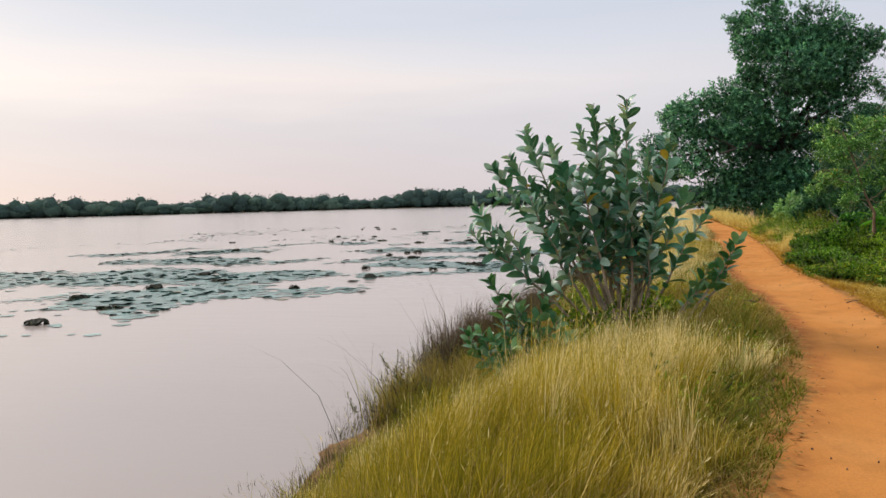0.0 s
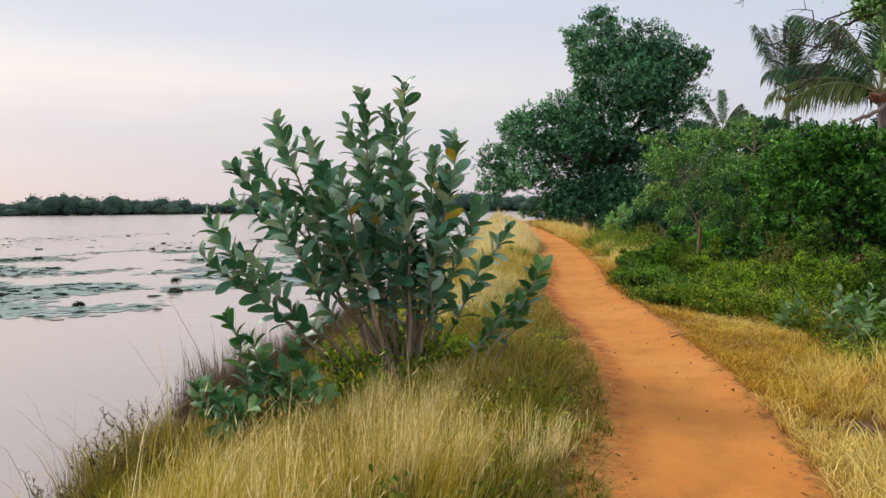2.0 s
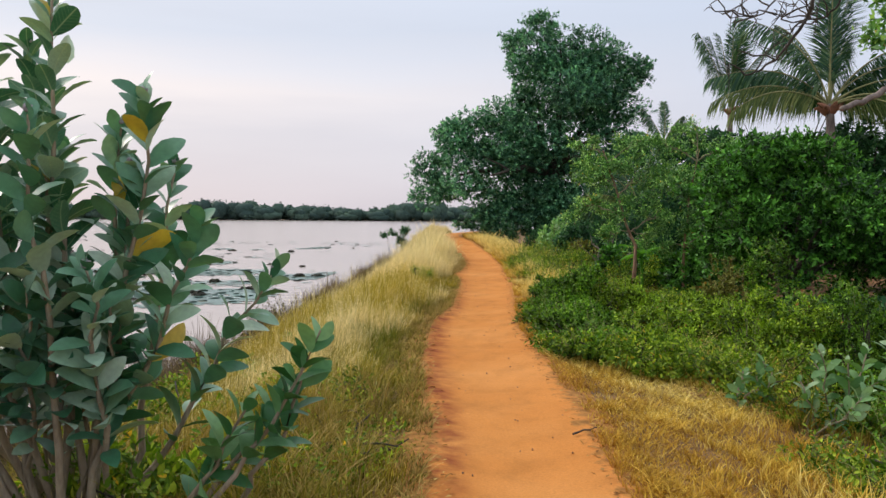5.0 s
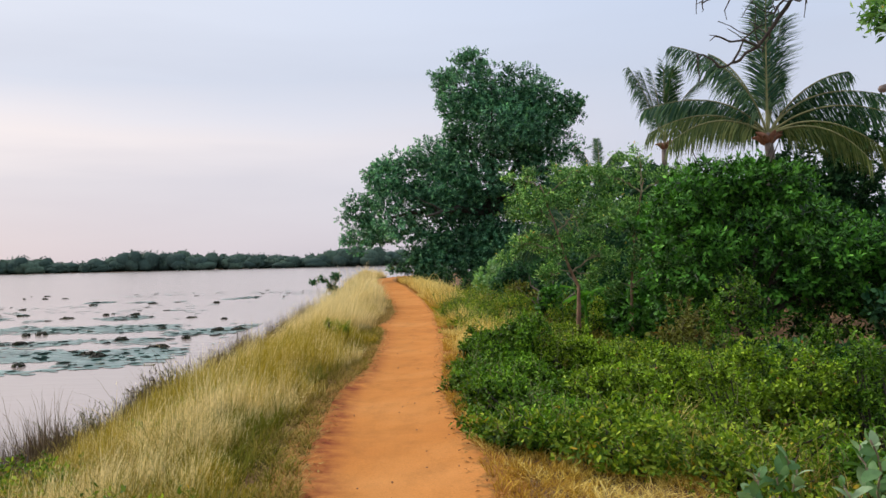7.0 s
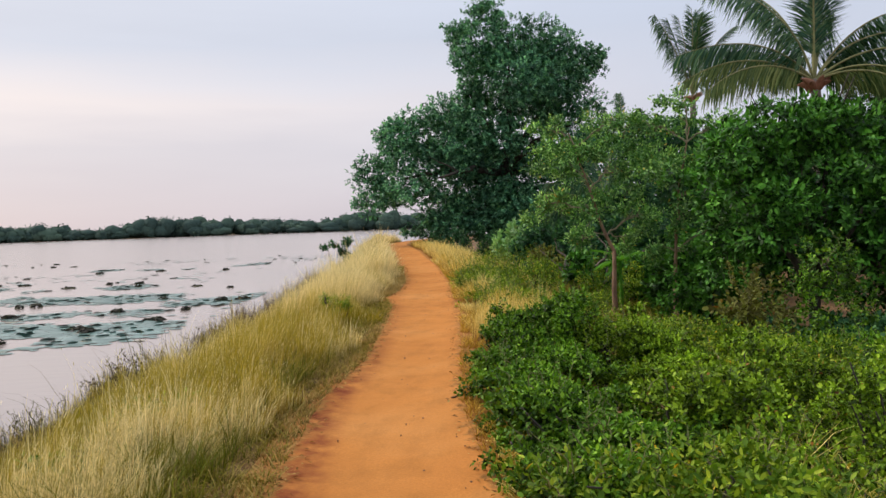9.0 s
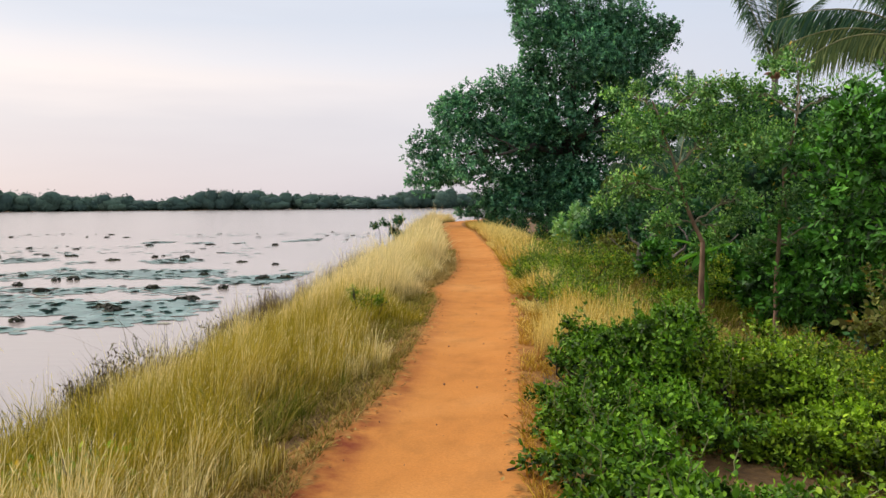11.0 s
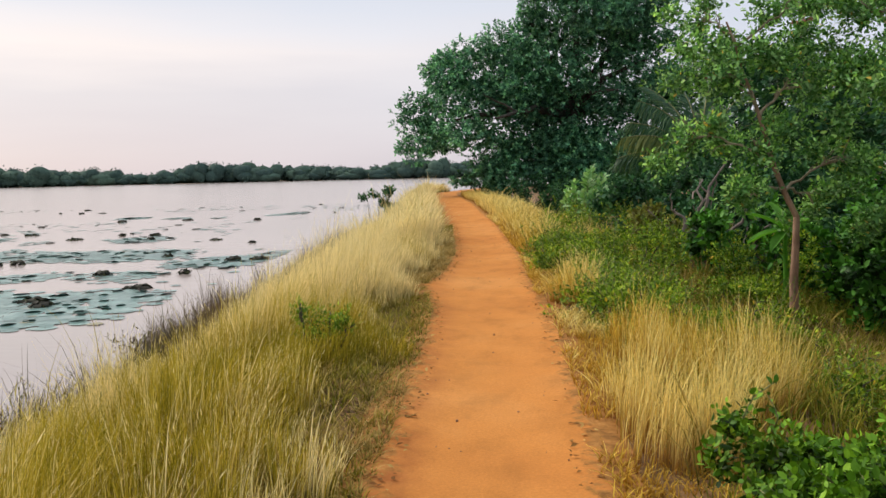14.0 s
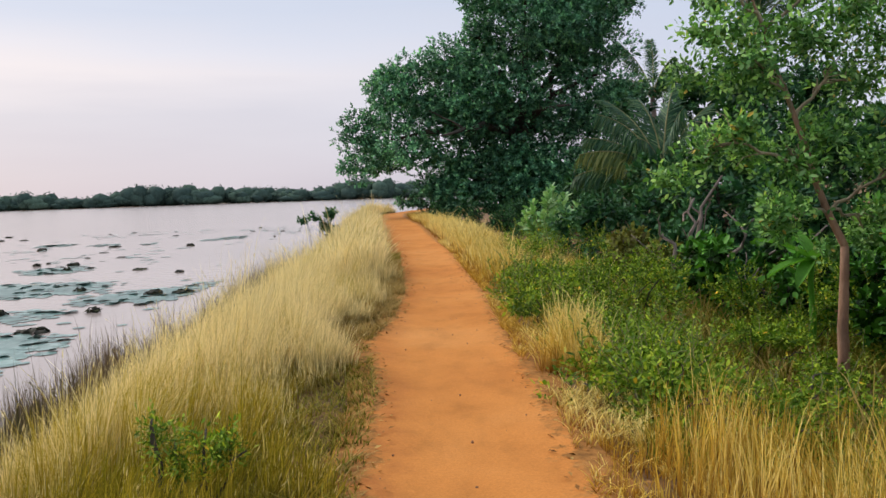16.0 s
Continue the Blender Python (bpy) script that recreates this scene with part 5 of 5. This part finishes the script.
# ---------------------------------------------------------------- lake plants
def pads():
    """Floating lily pads: round leaves with a notch, in drifting mats."""
    rng = np.random.default_rng(121)
    n = 280000
    x = rng.uniform(-62, -7.5, n)
    y = rng.uniform(14, 150, n)
    gap = shore(y) - x
    big = np.array([noise.noise((a * .085, b * .055, 3.0)) for a, b in zip(x, y)])
    small = np.array([noise.noise((a * .35, b * .22, 9.0)) for a, b in zip(x, y)])
    mats = np.zeros(n)
    for cx, cy, sx, sy, k in ((-13.2, 35.6, 4.2, 1.7, 1.25), (-10.0, 34.0, 1.7, 2.0, 1.1), (-12.6, 31.4, 2.4, 1.2, .7), (-17.5, 47.0, 8.0, 3.6, .62), (-11.0, 45.0, 2.6, 2.4, .6), (-23, 55.5, 9, 2.4, .42), (-14, 41.0, 6.0, 1.6, .55),
                              (-27, 78.0, 13, 4.0, .36), (-24, 29, 9, 3.4, .95), (-17.5, 23.5, 3.6, 3.6, .95), (-17, 31.0, 6, 2.4, .7), (-26, 38, 8, 3.5, .6), (-36, 46, 9, 4, .5)):
        mats = np.maximum(mats, k * np.exp(-((x - cx) / sx) ** 2 - ((y - cy) / sy) ** 2))
    dens = np.clip((mats * 1.5 + .9 * small + .5 * big - .42) * 1.6, 0, 1.3) * (mats > .05)
    dens = np.maximum(dens, .02 * np.clip(big * 4 + small * 2, 0, 1) * (y < 100))
    ok = (rng.random(n) < dens) & (gap > 2.8) & ~((x > -14) & (y < 19)) & ~((x > -10) & (y < 31))
    x, y = x[ok], y[ok]
    n = len(x)
    r = rng.uniform(.10, .25, n) * (1 + .25 * (y > 60))
    a0 = rng.uniform(0, 6.28, n)
    ang = a0[:, None] + np.linspace(.16, 6.12, 9)[None]
    rim = r[:, None] * rng.uniform(.9, 1.05, (n, 9))
    z = WATER_Z + .008 + .006 * rng.random(n)
    V = np.zeros((n, 10, 3))
    V[:, 0] = np.stack([x, y, z], 1)
    V[:, 1:, 0] = x[:, None] + np.cos(ang) * rim
    V[:, 1:, 1] = y[:, None] + np.sin(ang) * rim
    lift = np.where(rng.random(n) < .05, .05, .004)
    V[:, 1:, 2] = z[:, None] + lift[:, None] * np.maximum(0, np.cos(ang * 1.0 + 1)) 
    F = (np.arange(n)[:, None, None] * 10 + np.array([(0, k, k + 1) for k in range(1, 9)])[None]).reshape(-1, 3)
    return V.reshape(-1, 3), F


V, F = pads()
thing("lily_pads", V, F, MAT_PAD, kind="stuff", label="drifting mats of round grey-green lily pads on the lake", category="water lilies")


def lily_clump(seed, w, h):
    """A heap of curled, withered lily leaves standing out of the water."""
    rng = np.random.default_rng(seed)
    n = 30
    a = rng.uniform(0, 6.28, n)
    r = .75 * np.sqrt(rng.random(n))
    top = h * (1 - r ** 2)
    P = np.stack([np.cos(a) * r * w * .5, np.sin(a) * r * w * .34, top - .05], 1)
    out = unit(np.stack([np.cos(a), np.sin(a), np.full(n, .15)], 1) * (.3 + r)[:, None] + [0, 0, .6])
    D = unit(np.stack([np.cos(a), np.sin(a), -.5 - .4 * r], 1) + .5 * ball(n, rng))
    g = leaf_geo(P, D, out, rng.uniform(.5, .8, n) * w * .58, rng.uniform(.5, .8, n) * w * .5, .12, fine=True)
    ob = thing("lily_clump", g[0], g[1], MAT_CLUMP, label="dark heap of curled withered lily leaves on the water", category="water plant", group="lily clumps", smooth=True)
    return ob


CLUMPS = [lily_clump(131, .55, .2), lily_clump(132, .36, .2), lily_clump(133, .7, .16)]
spots = [(-17.2, 16.4), (-18.1, 55.2), (-10.3, 38.2)]
for c, (x, y) in zip(CLUMPS, spots):
    c.location = (x, y, WATER_Z)
rng = np.random.default_rng(139)
for x, y, k in [(-26.8, 59.3, 2), (-22.3, 55.8, 2), (-21.1, 58.2, 1), (-19.2, 58.0, 0), (-27.9, 71.4, 0), (-23.9, 72.9, 2), (-18.5, 71.9, 0), (-18.4, 44.1, 1), (-17.9, 44.6, 0), (-12.9, 41.2, 0), (-10.4, 41.4, 1), (-10.3, 45.3, 0), (-9.5, 45.5, 2),
                (-13.3, 46.6, 1), (-11.9, 35.9, 2), (-11.2, 35.2, 0), (-16.4, 40.0, 0), (-20.9, 45.8, 1), (-18.6, 42.0, 1), (-17.6, 19.4, 2), (-22, 30, 0), (-14.8, 25.2, 1), (-13.9, 29.4, 0), (-19.5, 27.5, 2), (-16.0, 33.5, 1), (-12.6, 33.0, 1)]:
    copy_thing(CLUMPS[k], pose(x, y, WATER_Z, 0, 0, rng.uniform(0, 360)))
count = 0
while count < 24:
    x, y = rng.uniform(-58, -9.5), rng.uniform(19, 105)
    if shore(y) - x < 3 + .02 * y or x < -14 - .75 * y:
        continue
    s = rng.uniform(.5, 1.15)
    o = copy_thing(CLUMPS[rng.integers(3)], pose(x, y, WATER_Z, 0, 0, rng.uniform(0, 360)))
    o.scale = (s, s, s * rng.uniform(.7, 1.2))
    count += 1


# ---------------------------------------------------------------- grass
def scatter(n, ya, yb, xa, xb, rng, power=1.0):
    """Roots between two lines across the bank, denser near ya for power over 1."""
    y = ya + (yb - ya) * rng.random(n) ** power
    u = rng.random(n)
    return xa(y) * (1 - u) + xb(y) * u, y, u


def lumpy(x, y, sx, sy, seed):
    return np.array([noise.noise((a * sx, b * sy, seed)) for a, b in zip(x, y)])


def grass(name, tufts, per, ya, yb, xa, xb, height, width, lean, mat, label, seed, power=1.0, thin=-1.0, wind=(.07, -.03), shape=None, radius=.07, tone=0.5, tall=0.03, heads=0.0):
    """Tufts of blades: each tuft has its own height and dryness, its blades lean outwards, a few bear tall stalks."""
    rng = np.random.default_rng(seed)
    x, y, u = scatter(tufts, ya, yb, xa, xb, rng, power)
    k = lumpy(x, y, 1.1, .9, seed)
    k2 = lumpy(x, y, .3, .22, seed + 3)
    k3 = lumpy(x, y, 3.1, 2.6, seed + 5)          # single stools
    keep = (k + .6 * k3 > thin)
    x, y, u, k, k2, k3 = (a[keep] for a in (x, y, u, k, k2, k3))
    h = height * (1 + .55 * k + .5 * k2 + .55 * k3) * rng.uniform(.6, 1.3, len(x))
    if shape is not None:
        h = h * shape(u, y)
    hue = np.clip((tone(u, y) if callable(tone) else tone) + 1.2 * k2 + .5 * k + .4 * k3 + rng.normal(0, .16, len(x)), 0, 1)
    i = np.repeat(np.arange(len(x)), per)
    a = rng.uniform(0, 2 * np.pi, len(i))
    r = radius * np.sqrt(rng.random(len(i))) * rng.uniform(.6, 1.4, len(x))[i]
    X, Y = x[i] + np.cos(a) * r, y[i] + np.sin(a) * r
    H = h[i] * rng.uniform(.5, 1.15, len(i)) * np.where(rng.random(len(i)) < tall, 1.35, 1.0)
    ok = (H > .02) & ((X < path_left(Y) - .01) | (X > path_right(Y) + .01))
    i, a, X, Y, H = i[ok], a[ok], X[ok], Y[ok], H[ok]
    W = width * rng.uniform(.6, 1.4, len(i)) * (1 + np.clip(Y - 14, 0, 80) * .018)
    beside = np.maximum(path_left(Y) - X, X - path_right(Y))
    P = np.stack([X, Y, ground_z(X, Y) + np.interp(beside, [.1, .4], [.008, -.02])], 1)
    sway = np.stack([lumpy(x, y, .9, .9, seed + 11), lumpy(x, y, .9, .9, seed + 17)], 1) * .55 + rng.normal(0, .13, (len(x), 2))
    v, f, al = blades_geo(P, H, W, lean, (np.array(wind) + sway * min(1.0, lean * 3.6))[i], rng, a + rng.normal(0, .7, len(a)))
    hues = np.repeat(hue[i], 7)
    if heads:                                   # pale seed heads on some of the tips
        b = v.reshape(-1, 7, 3)
        pick = rng.random(len(b)) < heads
        d = b[pick, 6] - .5 * (b[pick, 4] + b[pick, 5])
        ln = rng.uniform(.03, .06, pick.sum()) * (1 + np.clip(Y[pick] - 14, 0, 80) * .012)
        hv, hf = leaf_geo(b[pick, 6] - unit(d) * .02, d + [0, 0, .02], ball(len(d), rng), ln, ln * .10, .3, kite=True)
        f = np.concatenate([f, hf + len(v)])
        v = np.concatenate([v, hv])
        al = np.concatenate([al, np.ones(len(hv))])
        hues = np.concatenate([hues, np.clip(np.repeat(hue[i][pick], 4) + .35, 0, 1)])
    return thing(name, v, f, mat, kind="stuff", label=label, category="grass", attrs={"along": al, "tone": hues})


PL, PR, SH = path_left, path_right, shore
# tall dry grass along the crest and slope of the bank
grass("tall_grass", 13500, 20, -1, 34, lambda y: SH(y) + np.interp(y, [16, 20], [1.0, .45]), lambda y: PL(y) - .42 + .2 * np.sin(y * 1.9) + .12 * np.sin(y * 4.3), .50, .0043, .21, MAT_TALL, "tall golden-green grass on the lake bank", 151, 1.0, -.38,
      shape=lambda u, y: np.interp(u, [0, .25, .45, .7, .9, 1], [.4, .65, .95, 1.1, .85, .4]) * np.interp(y, [4, 6.3, 7.4, 9.2, 11.5, 14, 16, 18, 20, 25], [1.05, .95, .5, .4, .4, .46, .66, .95, 1.05, 1.15]),
      tone=lambda u, y: np.interp(y, [4, 6.3, 7.6, 12, 15, 18, 23, 30], [.3, .25, .1, .06, .06, .22, .78, 1.0]) + .2 * (u - .5), heads=.2, wind=(.13, .02))
grass("tall_grass", 5200, 10, 34, 85, lambda y: SH(y) + .6, lambda y: PL(y) - .4, .66, .013, .4, MAT_TALL, "tall pale gold grass further along the bank", 152, 1.3, -.6, radius=.12,
      shape=lambda u, y: np.interp(u, [0, .3, .8, 1], [.6, .9, 1.1, .6]), tone=.85, heads=.2)
# short worn grass at the path's edge
grass("verge_grass", 6800, 9, 0, 40, lambda y: PL(y) - 1.0, lambda y: PL(y) + .03, .15, .007, 1.1, MAT_VERGE, "short worn grass at the path edge", 153, 1.2, -.35,
      shape=lambda u, y: np.interp(u, [0, .6, 1], [1.4, .9, .4]), tone=lambda u, y: np.interp(y, [8, 15, 20], [.42, .5, .8]))
grass("verge_grass", 5600, 8, 0, 45, lambda y: PR(y) - .03, lambda y: PR(y) + .7, .10, .007, 1.1, MAT_DRY, "short straw-coloured grass at the path edge", 154, 1.2, -.3, tone=.4)
grass("matted_grass", 3600, 8, 1, 34, lambda y: PL(y) - .85, lambda y: PL(y) - .02, .045, .006, 2.6, MAT_VERGE, "flattened dead grass matted along the path edge", 168, 1.1, -.6, tone=.8)
# green undergrowth between the tall tufts
grass("green_grass", 6200, 10, 1, 20, lambda y: SH(y) + .7, lambda y: PL(y) - .4, .28, .006, .7, MAT_VERGE, "short green grass between the tall tufts", 163, 1.0, -.3, tone=.3)
# dark sedge at the waterline
grass("sedge", 4600, 12, -1, 60, lambda y: SH(y) - .35 + .3 * np.sin(y * 1.7), lambda y: SH(y) + 1.9, .6, .0055, .3, MAT_SEDGE, "dark sedge standing at the waterline", 155, 1.25, -.05, wind=(-.08, 0), radius=.14, tall=.25, tone=lambda u, y: np.interp(y, [11, 15], [.05, .6]), heads=.2, shape=lambda u, y: np.interp(y, [2, 7, 10, 13, 15, 18], [.2, .2, .3, .45, .6, .5]))
grass("sedge", 5200, 14, 13, 46, lambda y: SH(y) - .3 + .15 * np.sin(y * 2.3), lambda y: SH(y) + .75, .62, .006, .16, MAT_SEDGE, "dense dark sedge spikes along the waterline", 156, 1.0, -.16, wind=(-.04, 0), radius=.10, tone=.55)
grass("stalks", 90, 2, 8, 26, lambda y: SH(y) - .1, lambda y: SH(y) + .9, .95, .006, .5, MAT_SEDGE, "long thin stalks leaning out over the water", 169, 1.3, -1, wind=(-.5, .1), tone=.7)
grass("sedge_tussock", 90, 34, 8.9, 10.6, lambda y: SH(y) + .35, lambda y: SH(y) + 1.1, .42, .005, .35, MAT_VERGE, "brownish green sedge tussock on the lake bank", 171, 1.0, -1, wind=(-.12, 0), radius=.13, tone=.45)
# straw grass right of the path
grass("straw_grass", 4300, 12, -1, 16.2, lambda y: PR(y) + .12, lambda y: PR(y) + 2.9, .30, .007, .6, MAT_DRY, "dry straw-yellow grass beside the path", 156, 1.0, -.22,
      shape=lambda u, y: np.interp(u, [0, .3, .6, 1], [.3, .65, 1.4, 1.3]) * np.interp(y, [2, 9, 11, 13, 14.5, 16], [1.45, 1.25, .6, .3, .6, .7]), tone=lambda u, y: .45 + .2 * u)
grass("straw_grass", 620, 10, 21.3, 24.6, lambda y: PR(y) + .2, lambda y: PR(y) + np.interp(y, [21.5, 22.3, 23, 24.3], [.7, 1.1, 1.7, 1.6]), .42, .0042, .18, MAT_DRY, "tall straw-yellow grass beside the path", 157, 1.0, -.38,
      shape=lambda u, y: np.interp(u, [0, .25, 1], [.35, 1.0, 1.05]), tone=.42, heads=.15)
grass("green_grass", 760, 9, 20.2, 25.4, lambda y: PR(y) + .4, lambda y: PR(y) + 3.6, .3, .008, .6, MAT_VERGE, "green grass between straw tufts", 170, 1.0, -.4, tone=.4)
grass("tall_weeds", 3600, 9, 24.6, 42, lambda y: PR(y) + .5, lambda y: PR(y) + 5, .36, .008, .5, MAT_VERGE, "tangle of tall green weeds by the path", 167, 1.3, -.5, shape=lambda u, y: np.interp(y, [24.6, 28.5, 31], [.45, .5, 1.0]), tone=.4, radius=.12)
grass("straw_grass", 190, 11, 26.5, 28.5, lambda y: PR(y) + .15, lambda y: PR(y) + .75, .36, .007, .35, MAT_DRY, "narrow strip of straw grass at the path edge", 165, 1.0, -.2, tone=.5)
grass("straw_grass", 4200, 9, 9, 16.4, lambda y: PR(y) + .1, lambda y: PR(y) + 2.6, .075, .006, 1.7, MAT_DRY, "short trampled straw grass beside the path", 166, 1.0, -.34, tone=.3)
grass("straw_grass", 2600, 10, 33, 70, lambda y: PR(y) + .2, lambda y: PR(y) + 2.2, .40, .012, .5, MAT_DRY, "pale straw grass along the far path edge", 158, 1.2, -.3, radius=.12, tone=.75)
grass("meadow_grass", 3600, 8, 0, 34, lambda y: PR(y) + 1.8, lambda y: PR(y) + 7, .34, .009, .7, MAT_VERGE, "green undergrowth grass beneath the shrubs", 159, 1.0, -.7, shape=lambda u, y: np.interp(y, [14.6, 15.4, 20.6, 21.4, 28, 30], [1.0, .3, .3, .5, .5, 1.0]), tone=.42)


# leaf litter and clods
def litter(n, seed):
    rng = np.random.default_rng(seed)
    y = rng.uniform(2, 40, n)
    left = rng.random(n) < .6
    off = np.abs(rng.normal(0, .28, n)) - .12
    x = np.where(left, path_left(y) - off, path_right(y) + off)
    wide = rng.random(n) < .3                    # strewn over the trampled straw
    y = np.where(wide, rng.uniform(9, 16, n), y)
    x = np.where(wide, path_right(y) + rng.uniform(.1, 2.2, n), x)
    P = np.stack([x, y, np.where((x < path_left(y)) | (x > path_right(y)), ground_z(x, y) + .012, .02)], 1)
    D = unit(np.stack([rng.normal(0, 1, n), rng.normal(0, 1, n), rng.normal(.1, .15, n)], 1))
    L = rng.uniform(.02, .055, n)
    return leaf_geo(P, D, unit(np.array([0, 0, 1.0]) + .4 * ball(n, rng)), L, L * .5, .2)


V, F = litter(4800, 161)
thing("leaf_litter", V, F, MAT_LITTER, kind="stuff", label="scattered dry brown leaves along the path edges", category="leaf litter")


def clods(n, seed):
    rng = np.random.default_rng(seed)
    geos = []
    for _ in range(n):
        y = rng.uniform(3, 36)
        side = rng.random()
        x = path_left(y) + (path_right(y) - path_left(y)) * (side ** 2 if rng.random() < .5 else 1 - side ** 2)
        r = rng.uniform(.003, .009)
        bm = bmesh.new()
        bmesh.ops.create_icosphere(bm, subdivisions=1, radius=r)
        v = np.array([q.co[:] for q in bm.verts]) * rng.uniform(.7, 1.3, (1, 3)) * rng.uniform(.85, 1.15, (len(bm.verts), 1))
        f = np.array([[q.index for q in t.verts] for t in bm.faces])
        bm.free()
        geos.append((v + [x, y, .004 + r * .5], f))
    return joined(geos)


V, F = clods(220, 171)
thing("clods", V, F, MAT_STONE, kind="stuff", label="small clods and pebbles on the sandy path", category="pebbles")
for foot, tip, lab in [((1.2, 11.85), (1.38, 11.98), "short dark twig lying on the path"), ((.62, 17.9), (.85, 18.05), "thin dry twig lying on the path")]:
    r_ = np.random.default_rng(5)
    v, f = tube(bend((0, 0, 0), (tip[0] - foot[0], tip[1] - foot[1], .02), 0, .008, 6, r_), np.linspace(.008, .004, 6), 6)
    tw = thing("twig", v, f, MAT_BARK_DARK, label=lab, category="twig", smooth=True)
    tw.location = (*foot, .022)
